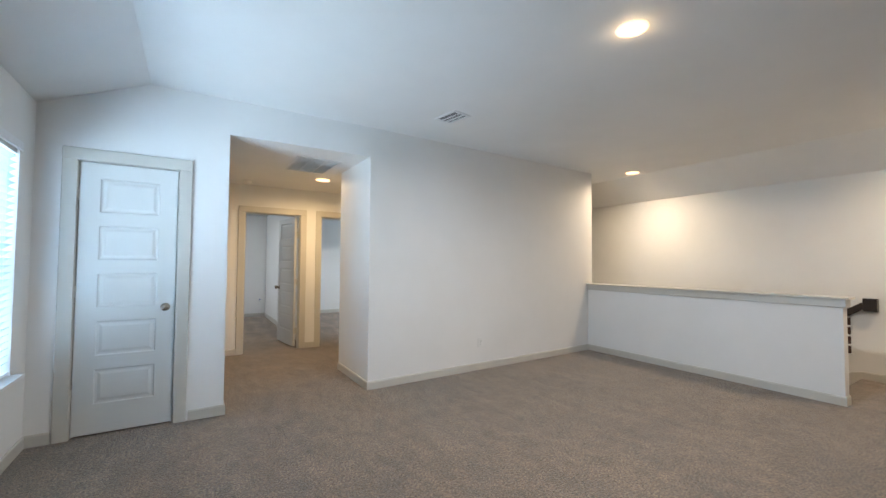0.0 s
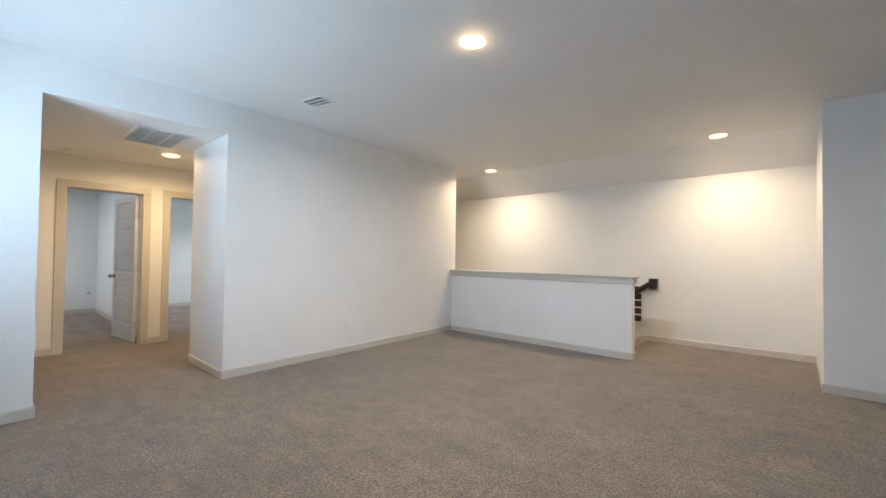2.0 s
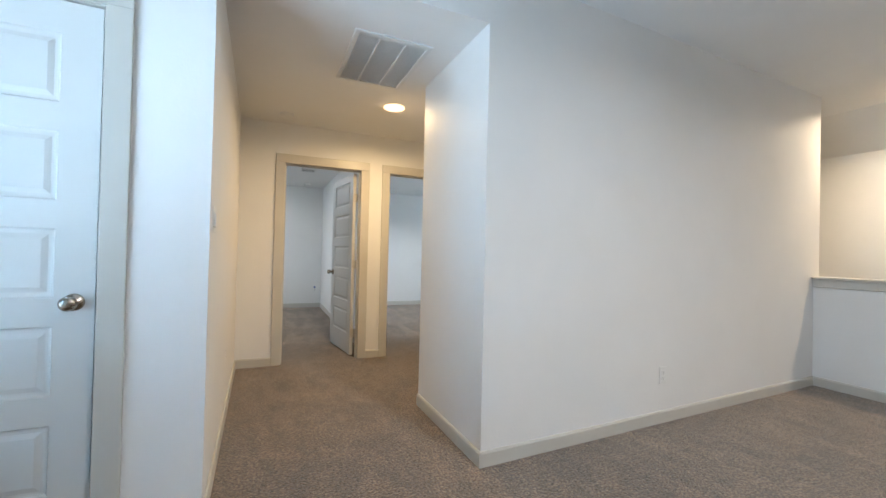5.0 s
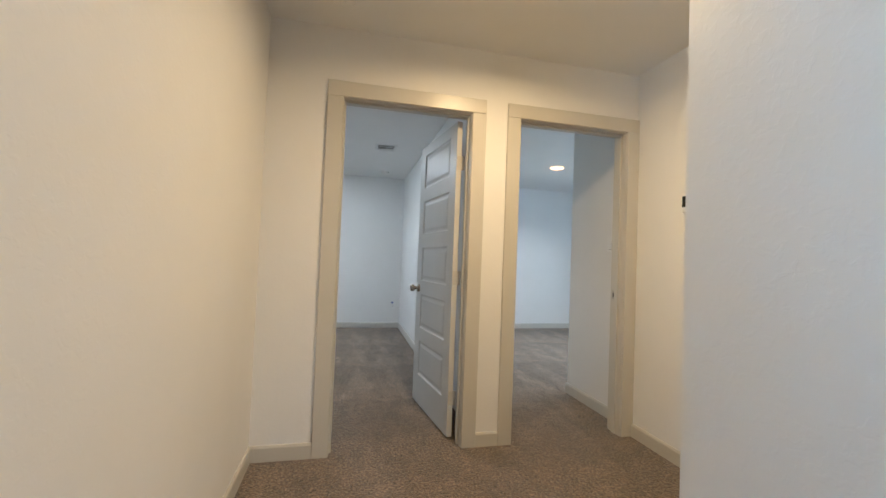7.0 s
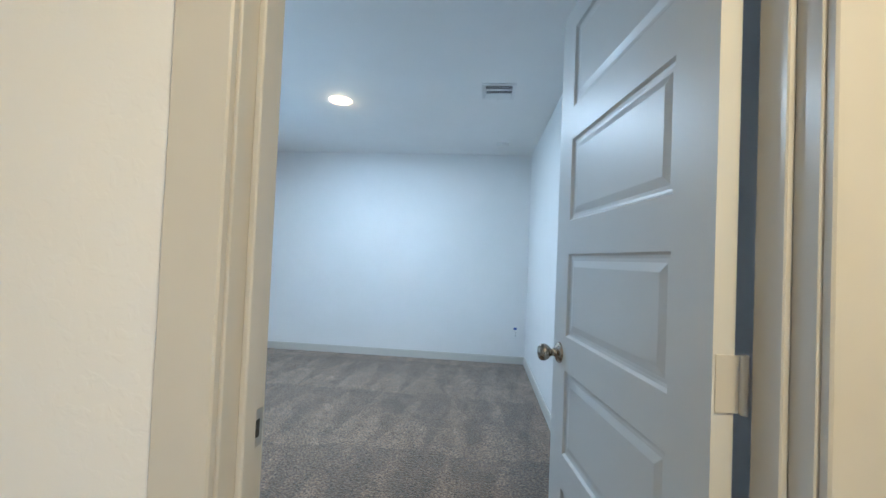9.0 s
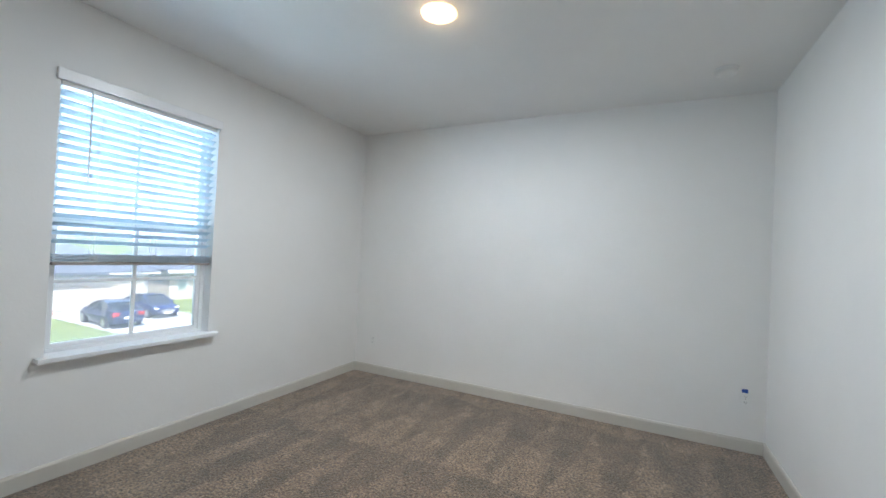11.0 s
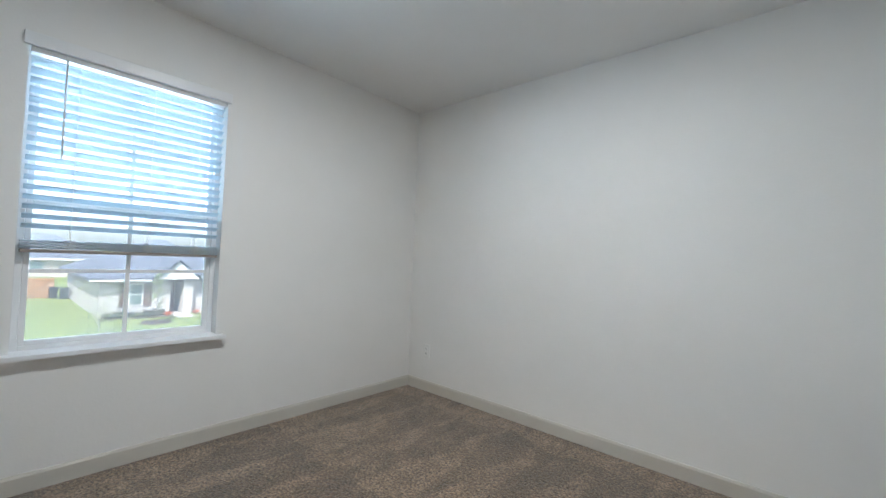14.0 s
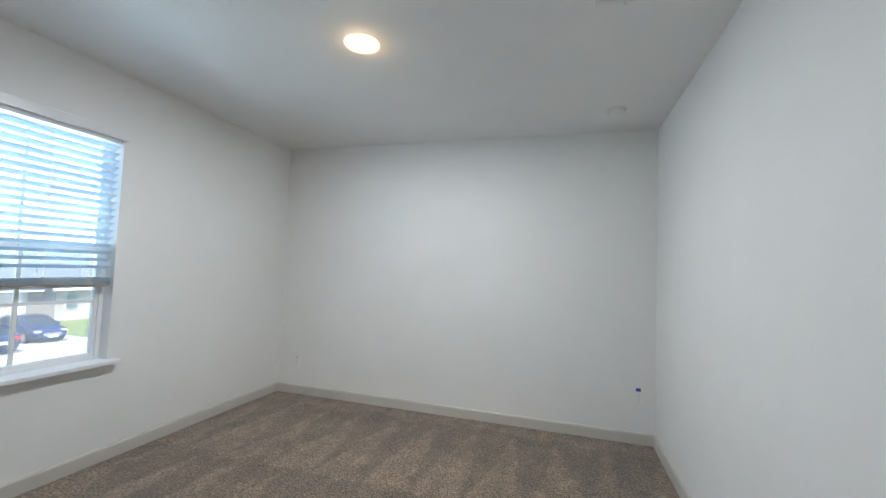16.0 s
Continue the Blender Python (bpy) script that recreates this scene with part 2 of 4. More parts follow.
def tube(points, radius, steps=8):
    """A round rod along points."""
    bm = bmesh.new()
    rings = []
    for i, p in enumerate(points):
        p = Vector(p)
        d = (Vector(points[min(i + 1, len(points) - 1)]) - Vector(points[max(i - 1, 0)])).normalized()
        side = d.orthogonal().normalized()
        up = d.cross(side)
        r = radius[i] if isinstance(radius, (list, tuple)) else radius
        rings.append([bm.verts.new(p + r * (math.cos(2 * math.pi * k / steps) * side + math.sin(2 * math.pi * k / steps) * up)) for k in range(steps)])
    for a, b in zip(rings, rings[1:]):
        for i in range(steps):
            bm.faces.new((a[i], a[(i + 1) % steps], b[(i + 1) % steps], b[i]))
    bm.faces.new(rings[0][::-1]), bm.faces.new(rings[-1])
    return bm


# ---- structure ----
LOFT_TOP, TOP = 2.752, 2.44
LOFT_N = 3.885          # loft's north wall face
HALL_N = 6.327          # hall's end wall face
HALL_E = 2.771
DOOR_BACK = HALL_N + 0.115
BED_W, BED_E, BED_N = -1.696, 1.717, 10.565
STAIR_W, EAST = 5.41, 6.854


def wall(name, boxes, label="smooth white painted plaster wall"):
    bm = bmesh.new()
    for b in boxes:
        box(bm, *b)
    return solid(name, bm, PAINT, label, "wall", "structure")


def along_x(y0, y1, x0, x1, top, holes=(), bottom=0.0):
    """Boxes of a wall along x with holes (xa, xb, za, zb)."""
    out, at = [], x0
    for xa, xb, za, zb in holes:
        out.append((at, y0, bottom, xa, y1, top))
        if za > bottom:
            out.append((xa, y0, bottom, xb, y1, za))
        out.append((xa, y0, zb, xb, y1, top))
        at = xb
    out.append((at, y0, bottom, x1, y1, top))
    return out


def along_y(x0, x1, y0, y1, top, holes=(), bottom=0.0):
    return [(b[1], b[0], b[2], b[4], b[3], b[5]) for b in along_x(x0, x1, y0, y1, top, holes, bottom)]


# carpeted floor, one sheet with the stair opening left out
bm = bmesh.new()
for b in ((-2.0, -3.0, -0.2, 5.47, 11.0, 0.0), (5.47, -3.0, -0.2, 7.0, 1.33, 0.0), (5.47, 6.72, -0.2, 7.0, 11.0, 0.0)):
    box(bm, *b)
solid("floor", bm, CARPET, "beige speckled cut-pile carpet with vacuum marks", "carpet floor", "structure")

wall("wall_loft_north", along_x(LOFT_N, 4.0, -0.96, 0.43, 2.8, [(-0.585, 0.082, 0.0, 2.095)]))
wall("wall_hall_header", [(0.43, LOFT_N, TOP, 1.745, 4.0, 2.8)], "white plaster drop above the hall opening")
bm = bmesh.new()
lo = [bm.verts.new((x, y, 0)) for x, y in ((0.426, 4.0), (0.40, HALL_N), (0.28, HALL_N), (0.31, 4.0))]
hi = [bm.verts.new((v.co.x, v.co.y, 2.6)) for v in lo]
bm.faces.new(lo[::-1]), bm.faces.new(hi)
for i in range(4):
    bm.faces.new((lo[i], lo[(i + 1) % 4], hi[(i + 1) % 4], hi[i]))
solid("wall_hall_west", bm, PAINT, "white plaster hall wall in warm lamp light", "wall", "structure")
BLOCK_E, BLOCK_SLANT = 5.513, 0.0387


def loft_face(x):
    """The y of the loft's north wall face east of the hall, which runs slightly askew."""
    return LOFT_N + (x - 1.745) * BLOCK_SLANT


bm = bmesh.new()
lo = [bm.verts.new((x, y, 0)) for x, y in ((1.745, LOFT_N), (BLOCK_E, loft_face(BLOCK_E)), (BLOCK_E, 4.16), (1.86, 4.16), (1.86, 4.76), (HALL_E, 4.76), (HALL_E, 4.855), (1.745, 4.855))]
hi = [bm.verts.new((v.co.x, v.co.y, 2.8)) for v in lo]
bm.faces.new(lo[::-1]), bm.faces.new(hi)
for i in range(8):
    bm.faces.new((lo[i], lo[(i + 1) % 8], hi[(i + 1) % 8], hi[i]))
solid("wall_block", bm, PAINT, "white plaster walls with a square outer corner", "wall", "structure")
wall("wall_hall_east", along_y(HALL_E, 2.886, 4.76, HALL_N, 2.6, [(4.960, 5.611, 0, 2.04)]))
wall("wall_closet", [(2.886, 4.80, 0, 3.6, 4.9, 2.6), (2.886, 5.72, 0, 3.6, 5.82, 2.6), (3.6, 4.80, 0, 3.7, 5.82, 2.6)])
wall("wall_hall_north", along_x(HALL_N, DOOR_BACK, 0.17, 2.922, 2.6, [(0.797, 1.597, 0, 2.058), (1.890, 2.696, 0, 2.058)]))
WIN1 = (8.108, 8.950, 0.624, 2.044)
wall("wall_bedroom_west", along_y(-1.844, BED_W, 6.4, BED_N + 0.15, 2.6, [WIN1]))
wall("wall_bedroom_north", [(BED_W, BED_N, 0, BED_E, BED_N + 0.12, 2.6)])
wall("wall_bedroom_east", [(BED_E, DOOR_BACK, 0, 1.84, BED_N + 0.12, 2.6)])
wall("wall_bedroom_closet", [(0.17, DOOR_BACK, 0, 0.29, 7.245, 2.6), (BED_W, 7.13, 0, 0.17, 7.245, 2.6)], "white plaster closet wall with an outer corner")
wall("wall_room_south", [(2.807, DOOR_BACK, 0, 2.922, 7.20, 2.6), (2.922, 7.085, 0, 5.6, 7.20, 2.6)])
wall("wall_room_north", [(1.84, 10.5, 0, 5.6, 10.62, 2.6)])
WIN3 = (7.5, 8.9, 0.57, 2.03)
wall("wall_room_east", along_y(5.6, 5.75, 7.0, 10.62, 2.6, [WIN3]))
WIN2 = (1.80, 3.60, 0.57, 2.07)
wall("wall_loft_west", along_y(-0.96, -0.81, -2.9, LOFT_N, 2.8, [WIN2]))
wall("wall_loft_south", [(-0.96, -3.0, 0, 5.525, -2.9, 2.8)])
wall("wall_loft_east", [(STAIR_W, -2.9, 0, 5.525, -0.57, 2.8), (5.525, -0.685, 0, EAST, -0.57, 2.8)], "white plaster wall with an outer corner")
wall("wall_stair_east", [(EAST, -0.685, -3.2, EAST + 0.12, 6.8, 2.8)])
wall("wall_stair_north", [(STAIR_W, 6.6, -3.2, EAST, 6.72, 2.8)])
wall("wall_stair_west", [(STAIR_W, 4.16, -3.2, BLOCK_E, 6.6, 2.8), (STAIR_W, 1.3, -3.2, 5.53, 4.16, -0.2)])
wall("wall_stair_below", [(5.53, 1.18, -3.2, EAST, 1.3, -0.2), (5.53, 1.3, -3.3, EAST, 6.6, -3.2)])
wall("half_wall", [(STAIR_W, 1.135, 0, 5.525, loft_face(STAIR_W) + 0.003, 0.93)], "low white plaster half wall beside the stairwell")

# ceilings
bm = bmesh.new()
prof = ((-0.96, 2.392), (-0.81, 2.459), (-0.145, LOFT_TOP), (6.19, LOFT_TOP), (EAST, 2.42), (7.0, 2.35))
ys = (-3.0, 6.75)
low = [[bm.verts.new((x, y, z)) for x, z in prof] for y in ys]
up = [[bm.verts.new((x, y, 2.95)) for x, _ in prof] for y in ys]
for i in range(len(prof) - 1):
    bm.faces.new((low[0][i], low[0][i + 1], low[1][i + 1], low[1][i]))
    bm.faces.new((up[0][i], up[1][i], up[1][i + 1], up[0][i + 1]))
solid("ceiling_loft", bm, CEIL, "white painted ceiling with sloped sides", "ceiling", "structure")
solid("ceiling_hall", block(0.2, 4.0, TOP, 3.7, 6.4, TOP + 0.1), CEIL, "white painted hall ceiling", "ceiling", "structure")
solid("ceiling_bedroom", block(-1.844, 6.4001, TOP, 1.84, 10.75, TOP + 0.1), CEIL, "white painted bedroom ceiling", "ceiling", "structure")
solid("ceiling_room", block(1.8401, 6.4001, TOP, 5.75, 10.62, TOP + 0.1), CEIL, "white painted ceiling", "ceiling", "structure")

# unseen slab, added to keep the sun out of window_4
solid("sun_shield", block(5.75, 6.9, 2.46, 6.98, 10.7, 2.6), CEIL, "unseen white slab added to keep the sun off the east window", "eave", "structure")

# baseboards
BASE_H, BASE_T = 0.085, 0.013


def baseboard(x0, y0, x1, y1, nx, ny):
    """A board on a wall face from one end to the other; (nx, ny) points into the room."""
    bm = bmesh.new()
    d = Vector((x1 - x0, y1 - y0, 0))
    n = Vector((nx, ny, 0)) * BASE_T
    a = Vector((x0, y0, 0))
    section = ((0, 0), (1, 0), (1, BASE_H - 0.012), (0.55, BASE_H), (0, BASE_H))
    ends = [[bm.verts.new(a + k * d + s * n + Vector((0, 0, z))) for s, z in section] for k in (0, 1)]
    for i in range(5):
        j = (i + 1) % 5
        bm.faces.new((ends[0][i], ends[0][j], ends[1][j], ends[1][i]))
    bm.faces.new(ends[0][::-1]), bm.faces.new(ends[1])
    return solid("baseboard", bm, TRIM, "greige painted wooden baseboard", "baseboard", "structure")


T = BASE_T
for run in (
    (-0.81, -2.9, -0.81, LOFT_N, 1, 0), (-0.81 + T, LOFT_N, -0.665, LOFT_N, 0, -1), (0.17, LOFT_N, 0.43, LOFT_N, 0, -1),
    (0.43, LOFT_N - T, 0.40, HALL_N, 1, 0), (0.40 + T, HALL_N, 0.722, HALL_N, 0, -1), (1.672, HALL_N, 1.815, HALL_N, 0, -1),
    (1.745, LOFT_N - T, 1.745, 4.855, -1, 0), (1.745, LOFT_N, STAIR_W, loft_face(STAIR_W), 0, -1), (STAIR_W, 1.135 - T, STAIR_W, loft_face(STAIR_W) - T, -1, 0),
    (STAIR_W, 1.135, 5.525, 1.135, 0, -1), (HALL_E, 5.686, HALL_E, HALL_N, -1, 0), (1.745, 4.855, HALL_E, 4.855, 0, 1),
    (EAST, -0.57, EAST, 1.31, -1, 0), (STAIR_W - T, -0.57, EAST - T, -0.57, 0, 1), (STAIR_W, -2.9, STAIR_W, -0.57, -1, 0),
    (-0.81, -2.9, STAIR_W, -2.9, 0, 1),
    (BED_W, 7.245, BED_W, BED_N, 1, 0), (BED_W + T, BED_N, BED_E - T, BED_N, 0, -1), (BED_E, DOOR_BACK, BED_E, BED_N, -1, 0),
    (0.29, DOOR_BACK, 0.29, 7.245, 1, 0), (BED_W + T, 7.245, 0.29 + T, 7.245, 0, 1),
    (2.807, DOOR_BACK, 2.807, 7.20 + T, -1, 0), (2.807, 7.20, 5.6, 7.20, 0, 1), (1.84, 10.5, 5.6, 10.5, 0, -1), (1.84, DOOR_BACK, 1.84, 10.5, 1, 0), (5.6, 7.22, 5.6, 10.49, -1, 0),
):
    baseboard(*run)

# half wall cap
bm = bmesh.new()
box(bm, STAIR_W - 0.05, 1.085, 1.0, 5.575, loft_face(STAIR_W - 0.05) - 0.001, 1.022)
box(bm, STAIR_W - 0.022, 1.112, 0.925, 5.547, loft_face(STAIR_W - 0.022) - 0.001, 1.0)
solid("half_wall_cap", rounded(bm, 0.003, 1), TRIM, "greige painted wooden cap on the half wall", "trim", "structure")

# ---- recessed lamps ----


def led_light(x, y, z, watts, colour, spread=140, halo_share=0.012):
    lamp = thing("ceiling_light", "round white flush LED ceiling light, switched on", "ceiling light", "flush ceiling lights")
    # the trim ring takes the diffuser's emission as an added warm glow
    part("trim_ring", lathe([(0.077, -0.001), (0.092, -0.001), (0.090, -0.004), (0.085, -0.007), (0.080, -0.009), (0.078, -0.008)], 32), LED, lamp, "white trim ring with warm emission added for its glow", True)
    part("diffuser", lathe([(0.0775, -0.003), (0.0775, -0.0095), (0.066, -0.013), (0.012, -0.015)], 32), LED, lamp, "glowing warm diffuser", True)
    lamp.matrix_basis = pose(x, y, z)
    d = bpy.data.lights.new("led_lamp", "AREA")
    d.shape, d.size, d.energy, d.color, d.spread = "DISK", 0.14, watts, colour, radians(spread)
    new("led_lamp", d).matrix_basis = pose(x, y, z - 0.022)
    # added point lamp, no part of the fitting: brightens the ceiling into a halo
    rim = bpy.data.lights.new("led_halo_fill", "POINT")
    rim.shadow_soft_size, rim.energy, rim.color = 0.012, halo_share * watts, LED_AMBER
    new("led_halo_fill", rim).matrix_basis = pose(x, y, z - 0.07)


led_light(2.405, 1.329, LOFT_TOP, 17.0, LED_MILD, 170)
led_light(5.994, 3.642, LOFT_TOP, 7.6, LED_WARM, 155)
led_light(6.039, 0.331, LOFT_TOP, 6.6, LED_WARM, 155)
led_light(1.658, 5.393, TOP, 6.6, LED_AMBER, 168)
led_light(-0.018, 8.94, TOP, 7.4, LED_SOFT, 180, 0.018)
led_light(3.58, 8.92, TOP, 5.0, LED_MILD)

# ---- doors and their frames ----


def panel_face(bm, x0, z0, x1, z1, y, way):
    """A moulded panel: a sloped groove round a raised field; way is the outward side of the face."""
    rings = []
    for inset, depth in ((0, 0), (0.006, 0.007), (0.013, 0.0085), (0.021, 0.0085), (0.040, 0.0035)):
        yy = y - way * depth
        rings.append([bm.verts.new(p) for p in ((x0 + inset, yy, z0 + inset), (x1 - inset, yy, z0 + inset), (x1 - inset, yy, z1 - inset), (x0 + inset, yy, z1 - inset))])
    for a, b in zip(rings, rings[1:]):
        for i in range(4):
            bm.faces.new((a[i], a[(i + 1) % 4], b[(i + 1) % 4], b[i]))
    bm.faces.new(rings[-1])


KNOB = [(0.0, 0.0), (0.033, 0.0), (0.033, 0.004), (0.029, 0.009), (0.017, 0.012), (0.0125, 0.018), (0.012, 0.028), (0.016, 0.034), (0.023, 0.040), (0.0268, 0.048), (0.0275, 0.055), (0.026, 0.062), (0.021, 0.068), (0.011, 0.0715), (0.0, 0.072)]


def panel_door(name, width, height, label, stile=0.115, knob_z=0.90):
    """A moulded five-panel door; hinge edge at x = 0, from y = -0.035 to 0."""
    door = thing(name, label, "door", "", "structure")
    thick = 0.035
    gap, bottom, high = 0.105, 0.22, 0.258
    rows = [(bottom + i * (high + gap), bottom + i * (high + gap) + high) for i in range(5)]
    bm = bmesh.new()
    box(bm, 0, -thick, 0, stile, 0, height)
    box(bm, width - stile, -thick, 0, width, 0, height)
    edges = [0.0] + [z for r in rows for z in r] + [height]
    for a, b in zip(edges[::2], edges[1::2]):
        box(bm, stile, -thick, a, width - stile, 0, b)
    part("door_slab", bm, DOOR_PAINT, door)
    for a, b in rows:
        bm = bmesh.new()
        panel_face(bm, stile, a, width - stile, b, 0.0, 1)
        panel_face(bm, stile, a, width - stile, b, -thick, -1)
        part("door_panel", bm, DOOR_PAINT, door)
    for way in (1, -1):
        bm = lathe(KNOB, 24, "y")
        if way == 1:
            bmesh.ops.rotate(bm, verts=bm.verts[:], cent=(0, 0, 0), matrix=Matrix.Rotation(math.pi, 3, "Z"))
        bmesh.ops.translate(bm, verts=bm.verts[:], vec=(width - 0.062, 0.0 if way == 1 else -thick, knob_z))
        part("door_knob", bm, NICKEL, door, "round satin nickel knob", True)
    part("latch_plate", block(width - 0.001, -0.030, knob_z - 0.028, width + 0.0015, -0.006, knob_z + 0.028), BRASS, door, "small metal latch plate")
    return door


def hinges(door, zs, side, y):
    """Butt hinges: a painted leaf on the slab's edge and a knuckle."""
    for z in zs:
        bm = bmesh.new()
        box(bm, -0.0025, -0.033, z - 0.044, 0.0, -0.004, z + 0.044)
        if side > 0:
            box(bm, -0.0025, -0.054, z - 0.044, 0.0, -0.033, z + 0.044)
        h = part("hinge", bm, TRIM, door, "paint-flecked metal hinge leaf")
        k = lathe([(0.0, 0.0), (0.006, 0.0), (0.006, 0.09), (0.0, 0.09)], 10)
        bmesh.ops.translate(k, verts=k.verts[:], vec=(-0.006, (y - 0.005) if side < 0 else -0.046, z - 0.045))
        part("knuckle", k, TRIM, h)


def door_frame(name, x0, x1, y0, y1, top, label, axis="x", sides=(True, True), left=True, strike=None):
    """Jambs, stops and flat casings round an opening x0..x1 through a wall y0..y1; axis y: laid along y instead."""
    fr = thing(name, label, "door frame", "", "structure")

    def put(nm, b, bev=0.002, mat=TRIM, lab=""):
        if axis == "y":
            b = (b[1], b[0], b[2], b[4], b[3], b[5])
        return part(nm, block(*b, bevel=bev, segments=1), mat, fr, lab)

    j = 0.018
    put("jamb", (x0 - j, y0 - 0.001, 0, x0, y1 + 0.001, top), 0.0015)
    put("jamb", (x1, y0 - 0.001, 0, x1 + j, y1 + 0.001, top), 0.0015)
    put("head_jamb", (x0 - j, y0 - 0.001, top, x1 + j, y1 + 0.001, top + j), 0.0015)
    ym = (y0 + y1) / 2
    put("stop", (x0, ym - 0.018, 0, x0 + 0.011, ym + 0.016, top - 0.011), 0.002)
    put("stop", (x1 - 0.011, ym - 0.018, 0, x1, ym + 0.016, top - 0.011), 0.002)
    put("stop", (x0, ym - 0.018, top - 0.011, x1, ym + 0.016, top), 0.002)
    c = 0.089
    for on, ya, yb in ((sides[0], y0 - 0.017, y0), (sides[1], y1, y1 + 0.017)):
        if on:
            if left:
                put("casing", (x0 - 0.004 - c, ya, 0, x0 - 0.004, yb, top + 0.004), 0.003)
            put("casing", (x1 + 0.004, ya, 0, x1 + 0.004 + c, yb, top + 0.004), 0.003)
            put("head_casing", (x0 - 0.004 - c, ya - 0.0005, top + 0.004, x1 + 0.004 + c, yb + 0.0005, top + 0.004 + c), 0.003)
    if strike:
        sx, sy, sz = strike
        way = 1 if sx < (x0 + x1) / 2 else -1
        a, b = sorted((sx, sx + way * 0.0018))
        put("strike_plate", (a, sy - 0.014, sz - 0.03, b, sy + 0.014, sz + 0.03), 0, BRASS, "bright metal strike plate")
        a, b = sorted((sx + way * 0.0018, sx + way * 0.0026))
        put("strike_slot", (a, sy - 0.005, sz - 0.014, b, sy + 0.005, sz + 0.014), 0, SHADE_DARK)
    return fr


door_frame("door_frame_1", -0.566, 0.063, LOFT_N, 4.0, 2.072, "greige painted flat casing round a closed door", sides=(True, False))
closed = panel_door("door_1", 0.617, 2.05, "closed pale grey moulded five-panel door", 0.122, 0.93)
hinges(closed, (0.30, 1.07, 1.80), -1, -0.036)
closed.matrix_basis = pose(-0.561, LOFT_N + 0.047, 0.016)
# added dark sheet that stands for the unlit cupboard
solid("closet_shade", block(-0.7, 4.02, 0, 0.2, 4.05, 2.3), SHADE_DARK, "unseen dark sheet painted as the unlit cupboard behind the door", "panel", "structure")

door_frame("door_frame_2", 0.815, 1.579, HALL_N, DOOR_BACK, 2.035, "greige painted flat casing round an open doorway", sides=(True, False), strike=(0.815, DOOR_BACK - 0.022, 0.90))
opened = panel_door("door_2", 0.757, 2.008, "open pale grey moulded five-panel door, swung inwards", 0.113, 0.885)
hinges(opened, (0.24, 1.0, 1.74), 1, 0.001)
opened.matrix_basis = pose(1.525, 6.447, 0.014, 0, 0, 97.6)
door_frame("door_frame_3", 1.908, 2.678, HALL_N, DOOR_BACK, 2.035, "greige painted flat casing round an open doorway", strike=(2.678, DOOR_BACK - 0.022, 0.93))
door_frame("door_frame_4", 4.978, 5.593, HALL_E, 2.886, 2.018, "greige painted flat casing round a closet doorway", axis="y", sides=(True, False), strike=(5.593, 2.86, 0.93))
plate = thing("latch", "small dark metal latch on the closet wall corner", "latch")
part("plate", block(0.245, 7.244, 0.915, 0.277, 7.247, 0.972), BRASS, plate)
part("bolt", block(0.253, 7.247, 0.930, 0.269, 7.263, 0.955, bevel=0.003), BRASS, plate)

